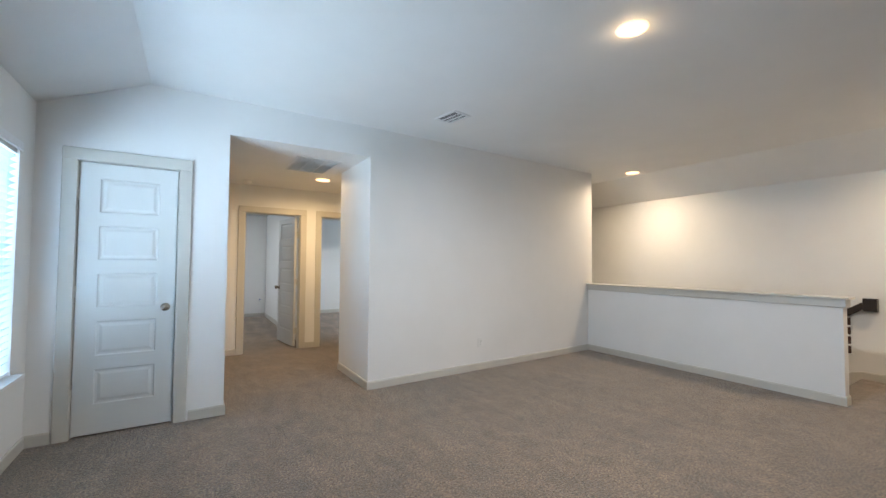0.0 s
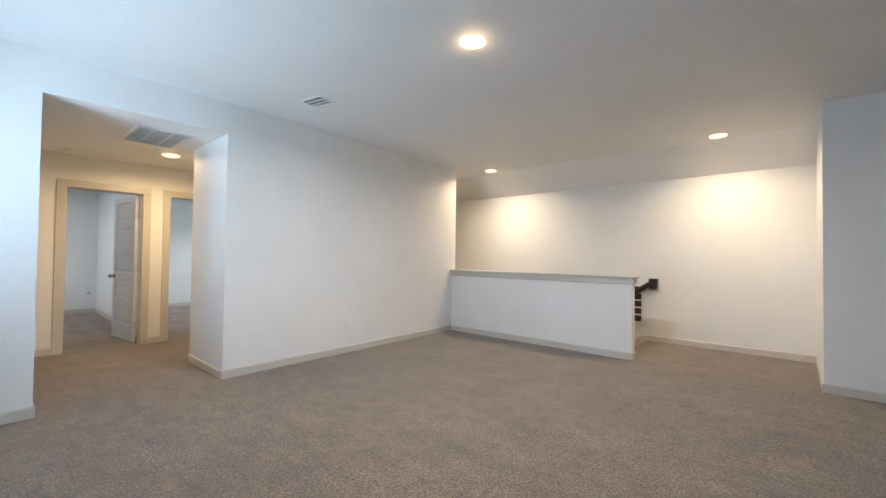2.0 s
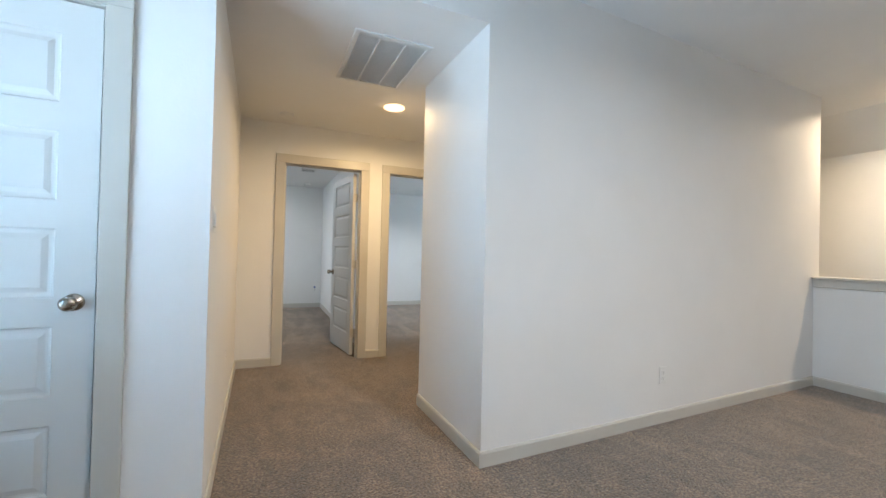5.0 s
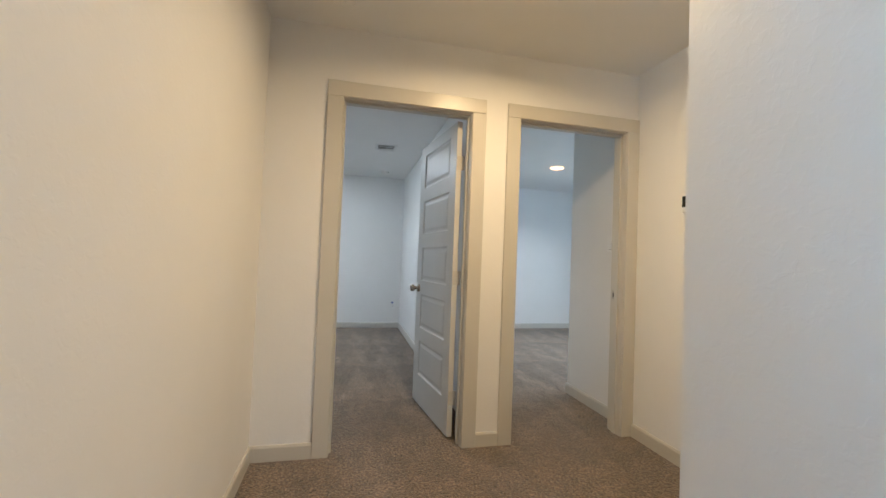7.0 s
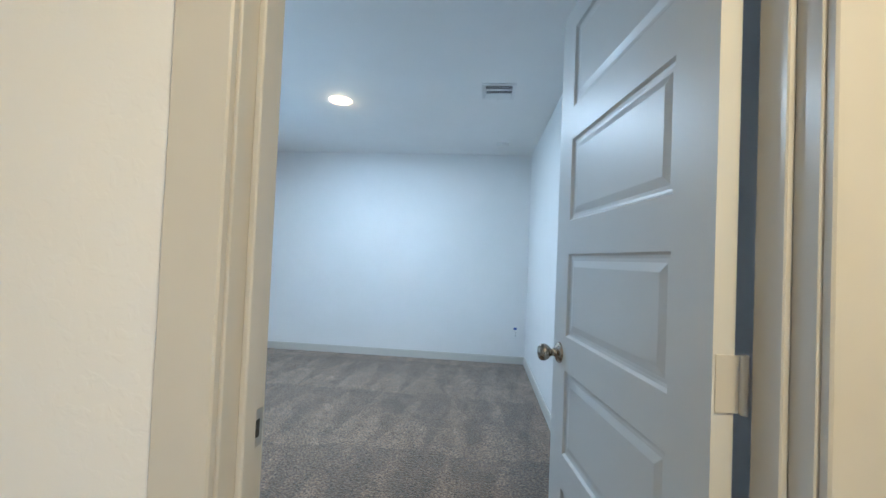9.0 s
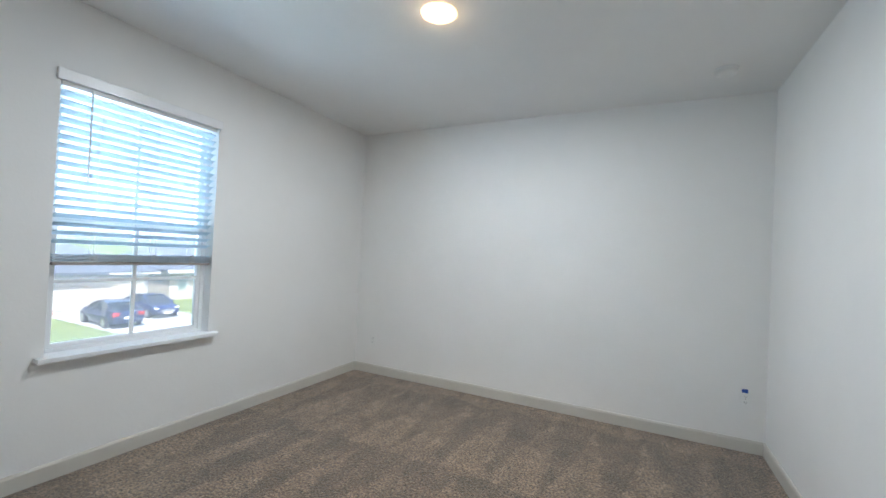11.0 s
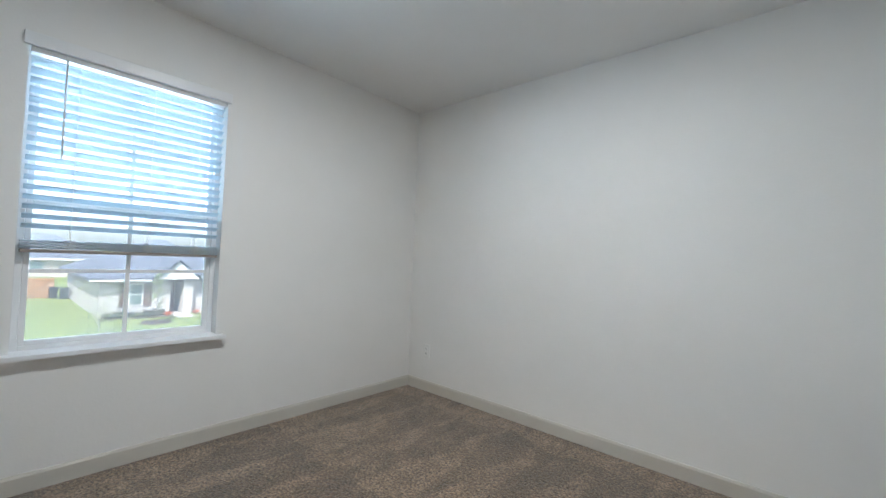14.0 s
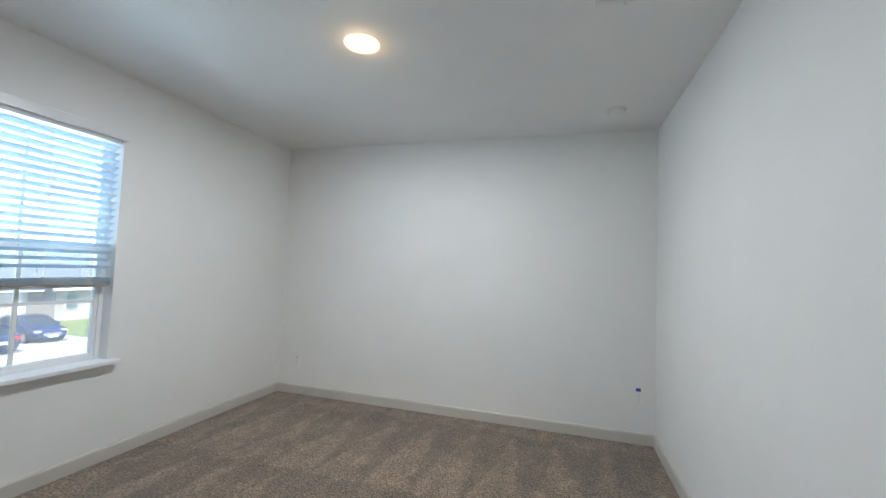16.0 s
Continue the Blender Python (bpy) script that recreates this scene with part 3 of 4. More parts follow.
# ---- windows and blinds ----


def sash_window(name, x_in, x_out, y0, y1, z0, z1, label, stool_ends=0.04):
    """A white single-hung vinyl window with a grid of four panes in each sash, in a wall whose inner face is x_in."""
    win = thing(name, label, "window", "", "structure")
    s = 1 if x_in > x_out else -1
    f = 0.028

    def put(nm, xa, xb, ya, za, yb, zb, mat=VINYL, parent=win, bev=0.003, lab=""):
        a, b = sorted((xa, xb))
        return part(nm, block(a, ya, za, b, yb, zb, bevel=bev, segments=1) if bev else block(a, ya, za, b, yb, zb), mat, parent, lab)

    xo, xi = x_out + s * 0.002, x_out + s * 0.075
    put("frame_side", xo, xi, y0, z0, y0 + f, z1), put("frame_side", xo, xi, y1 - f, z0, y1, z1)
    put("frame_head", xo, xi, y0 + f, z1 - f, y1 - f, z1), put("frame_sill", xo, xi, y0 + f, z0, y1 - f, z0 + 0.022)
    zm = 1.32
    for nm, za, zb, near in (("upper_sash", zm - 0.018, z1 - f, 0), ("lower_sash", z0 + 0.022, zm + 0.018, 1)):
        xa = xo + s * (0.012 + 0.028 * near)
        xb = xa + s * 0.026
        r = 0.022
        bm = bmesh.new()
        a, b = sorted((xa, xb))
        ya, yb = y0 + f, y1 - f
        for q in ((a, ya, za, b, ya + r, zb), (a, yb - r, za, b, yb, zb), (a, ya + r, za, b, yb - r, za + r), (a, ya + r, zb - r, b, yb - r, zb)):
            box(bm, *q)
        sash = part(nm, rounded(bm, 0.002, 1), VINYL, win, "white vinyl sash")
        xm = (xa + xb) / 2
        ym = (y0 + y1) / 2
        pane = part("pane", block(xm - 0.002, ya + r - 0.004, za + r - 0.004, xm + 0.002, yb - r + 0.004, zb - r + 0.004), GLASS, sash, "clear window glass")
        pane.visible_shadow = False
        zc = (za + zb) / 2
        part("muntin", block(xm - 0.006, ym - 0.009, za + r, xm + 0.006, ym + 0.009, zb - r), VINYL, sash)
        part("muntin", block(xm - 0.0055, ya + r, zc - 0.009, xm + 0.0055, yb - r, zc + 0.009), VINYL, sash)
    # the screen's pale colour puts a haze over the outdoors
    mesh = part("insect_screen", block(min(xo, xo + s * 0.004), y0 + f, z0 + 0.03, max(xo, xo + s * 0.004), y1 - f, zm), SCREEN_MESH, win, "fine grey insect screen with haze put into its pale colour")
    mesh.visible_shadow = False
    # wooden stool with small horns, projecting into the room
    a, b = sorted((xi, x_in + s * 0.001))
    st = bmesh.new()
    box(st, a, y0, z0 - 0.018, b, y1, z0 + 0.002)
    a, b = sorted((x_in + s * 0.001, x_in + s * 0.062))
    box(st, a, y0 - stool_ends, z0 - 0.018, b, y1 + stool_ends, z0 + 0.002)
    part("window_sill", st, VINYL, win, "white painted wooden sill board")
    return win


def slat_mesh(length, depth=0.05):
    """A slightly crowned slat along y, centred."""
    bm = bmesh.new()
    n = 6
    rows = []
    for k in range(n + 1):
        u = k / n - 0.5
        z = 0.0035 * (1 - (2 * u) ** 2)
        rows.append([bm.verts.new((u * depth, y, z + o)) for y in (-length / 2, length / 2) for o in (0.0, -0.0026)])
    for a, b in zip(rows, rows[1:]):
        bm.faces.new((a[0], a[2], b[2], b[0])), bm.faces.new((a[1], b[1], b[3], a[3]))
        bm.faces.new((a[0], b[0], b[1], a[1])), bm.faces.new((a[2], a[3], b[3], b[2]))
    bm.faces.new((rows[0][0], rows[0][1], rows[0][3], rows[0][2])), bm.faces.new((rows[-1][0], rows[-1][2], rows[-1][3], rows[-1][1]))
    return mesh_of("slat", bm, BLIND, True)


def venetian(label, x, y0, y1, head, foot, stack, wand_y, wand_foot, group="", lean=22):
    """A slatted blind: valance, tilted slats, the gathered stack, bottom rail, ladder cords and a tilt wand."""
    bl = thing("venetian_blind", label, "blind", group)
    length, ym = y1 - y0, (y0 + y1) / 2
    part("valance", block(x + 0.031, y0 - 0.026, head - 0.026, x + 0.046, y1 + 0.026, head + 0.034, bevel=0.004), VINYL, bl, "white valance strip")
    part("headrail", block(x - 0.026, y0, head - 0.048, x + 0.022, y1, head, bevel=0.002, segments=1), METAL_WHITE, bl, "white metal headrail")
    me = slat_mesh(length - 0.008)
    tilt = Matrix.Rotation(radians(-lean), 4, "Y")
    z = head - 0.078
    while z > foot + stack + 0.03:
        s = new("slat", me)
        s.parent = bl
        s.matrix_basis = Matrix.Translation((x, ym, z)) @ tilt
        z -= 0.0445
    for k in range(9):
        if stack:
            s = new("slat", me)
            s.parent = bl
            s.matrix_basis = Matrix.Translation((x + 0.002 * math.sin(7 * k), ym, foot + 0.020 + k * stack / 11.0)) @ Matrix.Rotation(radians(-0.5 + 0.4 * (k % 3)), 4, "X")
    part("bottom_rail", block(x - 0.025, y0 + 0.004, foot, x + 0.025, y1 - 0.004, foot + 0.016, bevel=0.004), TAUPE if stack else VINYL, bl, "taupe bottom rail" if stack else "white bottom rail")
    for yy in (y0 + 0.17, ym + 0.06, y1 - 0.13) if stack else (y0 + 0.17, y1 - 0.17):
        for dx in (-0.027, 0.027):
            part("ladder_cord", tube([(x + dx, yy, head - 0.05), (x + dx, yy, foot + 0.01)], 0.0011, 5), PLASTIC, bl)
        if stack:
            bm = bmesh.new()
            for k in range(4):
                r = tube([(x + 0.028, yy - 0.02, foot + 0.02 + 0.012 * k), (x + 0.036, yy - 0.004, foot + 0.027 + 0.012 * k), (x + 0.034, yy + 0.012, foot + 0.018 + 0.012 * k), (x + 0.027, yy + 0.02, foot + 0.026 + 0.012 * k)], 0.0022, 5)
                me2 = bpy.data.meshes.new("loop")
                r.to_mesh(me2)
                r.free()
                bm.from_mesh(me2)
                bpy.data.meshes.remove(me2)
            part("gathered_cord", bm, PLASTIC, bl, "slack cord bunched on the stacked slats")
    if wand_y:
        w = [(x + 0.040, wand_y, head - 0.03), (x + 0.041, wand_y, (head + wand_foot) / 2), (x + 0.042, wand_y, wand_foot)]
        part("tilt_wand", tube(w, 0.0042, 6), METAL_WHITE, bl, "thin grey tilt wand")
    return bl


sash_window("window_1", BED_W, -1.844, WIN1[0], WIN1[1], WIN1[2], WIN1[3], "white vinyl sash window with gridded panes and a sill")
venetian("white slatted blind, drawn most of the way down the window", BED_W - 0.030, WIN1[0] + 0.008, WIN1[1] - 0.008, 2.038, 1.080, 0.05, 8.236, 1.52)
for k, (ya, yb) in enumerate(((WIN2[0], 2.69), (2.71, WIN2[1]))):
    sash_window(f"window_{k + 2}", -0.81, -0.96, ya, yb, WIN2[2], WIN2[3], "white vinyl sash window with gridded panes and a sill", 0.01 if k == 0 else 0.04)
    venetian("white slatted blind, lowered fully over the window", -0.84, ya + 0.008, yb - 0.008, 2.064, 0.585, 0, 0, 0, "", 36)
solid("window_mullion", block(-0.955, 2.6902, 0.57, -0.815, 2.7098, 2.07), VINYL, "white post between the paired windows", "trim", "structure")
sash_window("window_4", 5.6, 5.75, WIN3[0], WIN3[1], WIN3[2], WIN3[3], "white vinyl sash window with gridded panes and a sill")

# ---- stairs, handrail and small fittings ----
stairs = thing("staircase", "carpeted stairs going down beside the half wall", "stairs", "", "structure")
for k in range(14):
    y0, z0 = 1.33 + 0.262 * k, -0.19 * (k + 1)
    part("step", block(5.53, y0, z0 - 0.2, EAST - 0.016, y0 + 0.30, z0, bevel=0.012), CARPET, stairs)
bm = bmesh.new()
pts = ((1.31, 0.085), (1.42, 0.055), (5.0, -2.56), (5.0, -2.80), (1.31, -0.16))
for x in (EAST - 0.015, EAST):
    for y, z in pts:
        bm.verts.new((x, y, z))
bm.verts.ensure_lookup_table()
bm.faces.new(bm.verts[:5]), bm.faces.new(bm.verts[5:])
for i in range(5):
    j = (i + 1) % 5
    bm.faces.new((bm.verts[i], bm.verts[j], bm.verts[5 + j], bm.verts[5 + i]))
solid("stair_skirt", bm, TRIM, "greige painted skirt board along the stairs", "trim", "structure")

rail = thing("handrail", "black stained wooden handrail fixed to the stair wall", "handrail")
part("end_block", block(EAST - 0.085, 1.175, 0.795, EAST - 0.001, 1.292, 0.945, bevel=0.004), BLACKWOOD, rail, "square black end block")
bm = bmesh.new()
a, b = Vector((EAST - 0.062, 1.285, 0.865)), Vector((EAST - 0.062, 4.9, -1.78))
d = (b - a).normalized()
upw = Vector((1, 0, 0)).cross(d).normalized()
vs = [[bm.verts.new(p + Vector((sx * 0.022, 0, 0)) + upw * sz * 0.036) for sx, sz in ((-1, -1), (1, -1), (1, 1), (-1, 1))] for p in (a, b)]
for i in range(4):
    bm.faces.new((vs[0][i], vs[0][(i + 1) % 4], vs[1][(i + 1) % 4], vs[1][i]))
bm.faces.new(vs[0][::-1]), bm.faces.new(vs[1])
part("rail", rounded(bm, 0.006), BLACKWOOD, rail)
for y in (1.9, 3.2, 4.5):
    z = 0.865 - (y - 1.285) * 0.7317
    part("bracket", tube([(EAST, y, z - 0.09), (EAST - 0.04, y, z - 0.085), (EAST - 0.062, y, z - 0.04)], 0.008), BLACKWOOD, rail)

# panels and crossbars that stand in for the stairwell's railing
rack = thing("stair_panels", "five dark brown panels between white crossbars beside the stairs", "wall grille")
for k in range(6):
    z = 0.262 + 0.111 * k
    part("crossbar", block(EAST - 0.03, 1.395, z, EAST - 0.001, 1.90, z + 0.017), PLASTIC, rack)
for k in range(5):
    z = 0.279 + 0.111 * k
    part("panel", block(EAST - 0.022, 1.412, z + 0.002, EAST - 0.002, 1.88, z + 0.092, bevel=0.002, segments=1), BROWN_SLAT, rack, "dark brown inset panel")


def on_wall(ob, x, y, z, face):
    """Turns a fitting made in the xz plane, facing -y, onto a wall that faces n, s, e or w."""
    ob.matrix_basis = pose(x, y, z, 0, 0, {"s": 0, "e": 90, "n": 180, "w": -90}[face])
    return ob


def outlet(label="white duplex wall outlet"):
    o = thing("outlet", label, "outlet", "wall outlets")
    part("cover_plate", block(-0.036, -0.006, -0.058, 0.036, 0.0, 0.058, bevel=0.0025), PLASTIC, o)
    for z in (0.0195, -0.0195):
        s = part("socket", block(-0.0165, -0.0085, z - 0.0145, 0.0165, -0.005, z + 0.0145, bevel=0.003), PLASTIC, o)
        for x, h in ((-0.006, 0.0045), (0.006, 0.0035)):
            part("slot", block(x - 0.0011, -0.0089, z - h + 0.002, x + 0.0011, -0.0083, z + h + 0.002), SHADE_DARK, s)
        part("slot", block(-0.002, -0.0089, z - 0.0105, 0.002, -0.0083, z - 0.0065), SHADE_DARK, s)
    part("screw", lathe([(0, 0.0055), (0.003, 0.0055), (0.003, 0.0068), (0, 0.0068)], 8, "y"), BRASS, o)
    return o


def light_switch(gangs, label):
    o = thing("light_switch", label, "light switch", "light switches")
    w = 0.036 + 0.0225 * (gangs - 1)
    part("cover_plate", block(-w, -0.006, -0.058, w, 0.0, 0.058, bevel=0.0025), PLASTIC, o)
    for k in range(gangs):
        x = (k - (gangs - 1) / 2) * 0.046
        bm = bmesh.new()
        vs = [bm.verts.new(p) for p in ((x - 0.0165, -0.0055, -0.0335), (x + 0.0165, -0.0055, -0.0335), (x + 0.0165, -0.0055, 0.0335), (x - 0.0165, -0.0055, 0.0335), (x - 0.0165, -0.0115, -0.0325), (x + 0.0165, -0.0115, -0.0325), (x + 0.0165, -0.0070, 0.0325), (x - 0.0165, -0.0070, 0.0325))]
        for q in ((4, 5, 6, 7), (0, 1, 5, 4), (1, 2, 6, 5), (2, 3, 7, 6), (3, 0, 4, 7)):
            bm.faces.new([vs[i] for i in q])
        part("rocker", bm, PLASTIC, o)
        # dark strip that paints the rocker's shadow on the plate
        part("rocker_shadow", block(x - 0.0185, -0.0064, -0.0355, x + 0.0185, -0.0058, -0.0332), SHADE_DARK, o)
    return o


outlet().matrix_basis = pose(3.245, loft_face(3.245) - 0.0005, 0.335, 0, 0, 2.2)
on_wall(outlet(), EAST, 0.487, 0.30, "w")
on_wall(outlet("white duplex wall outlet near the room corner"), -1.478, BED_N, 0.335, "s")
on_wall(outlet("white duplex wall outlet with blue tape above it"), 1.602, BED_N, 0.35, "s")
on_wall(outlet(), 0.408, 5.08, 0.44, "e")
strip = thing("tape", "small torn piece of blue masking tape on the outlet", "tape")
part("strip", block(-0.020, -0.0075, -0.010, 0.016, -0.0065, 0.012), TAPE, strip)
part("fold", block(-0.014, -0.012, 0.008, 0.014, -0.0075, 0.016, bevel=0.002, segments=1), TAPE, strip)
on_wall(strip, 1.599, BED_N, 0.405, "s")
on_wall(light_switch(3, "white triple rocker light switch"), EAST, 0.75, 1.29, "w")
on_wall(light_switch(2, "white double rocker light switch by the bedroom door"), 0.29, 7.02, 1.36, "e")
on_wall(light_switch(1, "white rocker light switch"), 2.807, 6.64, 1.29, "w")
on_wall(light_switch(2, "white double rocker light switch"), 0.427, 4.02, 1.29, "e")

thermo = thing("thermostat", "white thermostat with a dark square screen", "thermostat")
part("backplate", block(-0.056, -0.006, -0.054, 0.056, 0.0, 0.054, bevel=0.002), PLASTIC, thermo)
part("case", block(-0.050, -0.024, -0.040, 0.050, -0.005, 0.046, bevel=0.005), PLASTIC, thermo)
part("screen", block(-0.046, -0.0255, -0.022, 0.012, -0.0235, 0.042, bevel=0.0008, segments=1), SCREEN, thermo, "dark display")
part("shelf", block(-0.046, -0.030, -0.052, 0.030, -0.006, -0.044, bevel=0.002, segments=1), PLASTIC, thermo)
on_wall(thermo, HALL_E, 5.868, 1.505, "w")


def smoke_alarm(x, y, z, label="round white smoke alarm on the ceiling"):
    o = thing("smoke_alarm", label, "smoke alarm", "smoke alarms")
    part("base", lathe([(0.0, 0.0), (0.066, 0.0), (0.066, -0.010), (0.0, -0.010)], 28), PLASTIC, o, "", True)
    part("body", lathe([(0.060, -0.010), (0.061, -0.020), (0.056, -0.030), (0.040, -0.037), (0.015, -0.039), (0.0, -0.039)], 28), PLASTIC, o, "", True)
    part("test_button", lathe([(0.0, -0.038), (0.010, -0.038), (0.010, -0.042), (0.0, -0.042)], 14), PLASTIC, o, "", True)
    o.matrix_basis = pose(x, y, z)


smoke_alarm(1.357, 10.10, TOP)
smoke_alarm(0.80, 6.02, TOP)


def register(x, y, z, wide, deep, turn, label):
    """A stamped ceiling vent: frame, three louvre banks and a damper lever; long side along x."""
    o = thing("ceiling_vent", label, "vent", "ceiling vents")
    f = 0.028
    w, d = wide / 2, deep / 2
    bm = bmesh.new()
    for b in ((-w, -d, -0.008, w, -d + f, 0), (-w, d - f, -0.008, w, d, 0), (-w, -d + f, -0.008, -w + f, d - f, 0), (w - f, -d + f, -0.008, w, d - f, 0)):
        box(bm, *b)
    part("frame", rounded(bm, 0.002, 1), METAL_WHITE, o)
    # flat dark sheet on the ceiling, painted as the unlit duct
    part("backing", block(-w + f, -d + f, -0.0015, w - f, d - f, -0.0005), SHADE_DARK, o, "dark sheet for the shade inside the duct")
    inner = (deep - 2 * f) / 3
    for k in range(3):
        y0 = -d + f + k * inner
        if k:
            part("divider", block(-w + f, y0 - 0.006, -0.009, w - f, y0 + 0.006, -0.002), METAL_WHITE, o)
        if k == 0:
            for i in range(4):
                yy = y0 + 0.010 + i * (inner - 0.012) / 4
                bm = block(-w + f, -0.0045, -0.0005, w - f, 0.0045, 0.0005)
                bmesh.ops.rotate(bm, verts=bm.verts[:], cent=(0, 0, 0), matrix=Matrix.Rotation(radians(28), 3, "X"))
                bmesh.ops.translate(bm, verts=bm.verts[:], vec=(0, yy, -0.0065))
                part("louvre", bm, METAL_WHITE, o)
        elif k == 1:
            n = 14
            for i in range(n):
                xx = -w + f + (i + 0.5) * (wide - 2 * f) / n
                bm = block(-0.0005, y0 + 0.006, -0.004, 0.0005, y0 + inner - 0.006, 0.002)
                bmesh.ops.rotate(bm, verts=bm.verts[:], cent=(0, 0, 0), matrix=Matrix.Rotation(radians(-35), 3, "Y"))
                bmesh.ops.translate(bm, verts=bm.verts[:], vec=(xx, 0, -0.006))
                part("louvre", bm, METAL_WHITE, o)
        else:
            for i in range(3):
                yy = y0 + 0.012 + i * (inner - 0.012) / 3
                part("louvre", block(-w + f, yy, -0.0065, w - f, yy + 0.003, -0.0045), METAL_WHITE, o)
    part("lever", block(-0.003, -d + 0.002, -0.022, 0.003, -d + 0.008, -0.006), METAL_WHITE, o)
    o.matrix_basis = pose(x, y, z, 0, 0, turn)


register(2.305, 3.165, LOFT_TOP, 0.30, 0.22, -80, "white stamped steel ceiling vent with painted shade behind its louvres")
register(1.25, 8.757, TOP, 0.245, 0.275, 180, "white stamped steel ceiling vent with a damper lever")

FILTER = varied("grey_filter", (0.70, 0.70, 0.69), (0.76, 0.76, 0.75), 30, 0.9)
grille = thing("return_grille", "large white return air grille in the hall ceiling", "vent")
gx0, gx1, gy0, gy1 = 1.085, 1.565, 4.265, 4.985
bm = bmesh.new()
for b in ((gx0, gy0, -0.010, gx1, gy0 + 0.03, 0), (gx0, gy1 - 0.03, -0.010, gx1, gy1, 0), (gx0, gy0 + 0.03, -0.010, gx0 + 0.03, gy1 - 0.03, 0), (gx1 - 0.03, gy0 + 0.03, -0.010, gx1, gy1 - 0.03, 0)):
    box(bm, b[0], b[1], TOP + b[2], b[3], b[4], TOP + b[5])
part("frame", rounded(bm, 0.002, 1), METAL_WHITE, grille)
part("backing", block(gx0 + 0.03, gy0 + 0.03, TOP - 0.002, gx1 - 0.03, gy1 - 0.03, TOP - 0.001), FILTER, grille, "grey filter behind the louvres")
for k in (1, 2):
    xx = gx0 + k * (gx1 - gx0) / 3
    part("divider", block(xx - 0.006, gy0 + 0.03, TOP - 0.0105, xx + 0.006, gy1 - 0.03, TOP - 0.002), METAL_WHITE, grille)
lou = bmesh.new()
box(lou, -(gx1 - gx0) / 2 + 0.03, -0.006, -0.0006, (gx1 - gx0) / 2 - 0.03, 0.006, 0.0006)
bmesh.ops.rotate(lou, verts=lou.verts[:], cent=(0, 0, 0), matrix=Matrix.Rotation(radians(14), 3, "X"))
lou_me = mesh_of("louvre", lou, METAL_WHITE)
for k in range(40):
    o = new("louvre", lou_me)
    o.parent = grille
    o.location = ((gx0 + gx1) / 2, gy0 + 0.04 + k * (gy1 - gy0 - 0.08) / 39, TOP - 0.0065)

# ---- outdoors ----
GROUND = -4.0
LAWN = varied("lawn_grass", (0.11, 0.15, 0.03), (0.18, 0.22, 0.055), 0.7, 0.9, bump=0.6, bump_scale=30, distance=0.03)
ASPHALT = varied("asphalt", (0.045, 0.045, 0.047), (0.065, 0.064, 0.063), 3, 0.9, bump=0.3, bump_scale=60)
CONCRETE = varied("concrete", (0.36, 0.35, 0.33), (0.44, 0.43, 0.41), 1.2, 0.85, bump=0.2, bump_scale=40)
SHINGLE = varied("roof_shingle", (0.08, 0.09, 0.11), (0.13, 0.14, 0.165), 5, 0.85, bump=0.5, bump_scale=18, distance=0.02, stretch=(3, 1, 3))
SIDING = varied("tan_siding", (0.40, 0.36, 0.31), (0.45, 0.41, 0.36), 2, 0.7)
HOUSE_WHITE = varied("white_house_paint", (0.66, 0.65, 0.62), (0.72, 0.71, 0.68), 2, 0.6)
GARAGE_TAN = varied("tan_garage_paint", (0.42, 0.38, 0.33), (0.46, 0.42, 0.37), 2, 0.5)
SHUTTER = varied("brown_shutter", (0.10, 0.065, 0.05), (0.14, 0.09, 0.07), 6, 0.6)
DARK_PANE = varied("dark_window_pane", (0.10, 0.15, 0.14), (0.14, 0.20, 0.19), 2, 0.08)
CEDAR = varied("cedar_fence", (0.32, 0.17, 0.08), (0.42, 0.24, 0.12), 5, 0.8, bump=0.3, bump_scale=30, stretch=(1, 6, 1))
BIN = varied("dark_bin_plastic", (0.02, 0.025, 0.03), (0.035, 0.04, 0.045), 4, 0.5)
MULCH = varied("bark_mulch", (0.03, 0.02, 0.014), (0.06, 0.04, 0.028), 12, 0.95, bump=0.6, bump_scale=40)
LEAF_PALE = varied("pale_leaves", (0.22, 0.29, 0.12), (0.34, 0.40, 0.20), 9, 0.6)
SHRUB = varied("shrub_leaves", (0.03, 0.055, 0.018), (0.06, 0.09, 0.03), 9, 0.7)
FLOWER = varied("orange_flowers", (0.55, 0.07, 0.02), (0.65, 0.20, 0.04), 8, 0.6)
BARK = varied("bark", (0.12, 0.09, 0.07), (0.18, 0.14, 0.11), 18, 0.9, bump=0.5, bump_scale=50, stretch=(1, 1, 0.2))
BARK_PALE = varied("pale_bark", (0.34, 0.33, 0.27), (0.44, 0.43, 0.36), 18, 0.9)
CAR_BLACK = varied("black_car_paint", (0.02, 0.03, 0.07), (0.03, 0.042, 0.09), 3, 0.12)
CAR_BLUE = varied("dark_blue_car_paint", (0.012, 0.025, 0.085), (0.016, 0.032, 0.11), 3, 0.12)
CAR_GLASS = varied("car_glass", (0.02, 0.025, 0.03), (0.03, 0.035, 0.04), 2, 0.05)
RUBBER = varied("tyre_rubber", (0.015, 0.015, 0.015), (0.025, 0.025, 0.025), 8, 0.8)
ALLOY = varied("alloy_rim", (0.5, 0.5, 0.5), (0.6, 0.6, 0.6), 5, 0.3, 0.9)
RED_LAMP = varied("red_lamp", (0.45, 0.015, 0.015), (0.55, 0.02, 0.02), 5, 0.15)
CLEAR_LAMP = varied("clear_lamp", (0.75, 0.76, 0.78), (0.8, 0.8, 0.82), 5, 0.1)
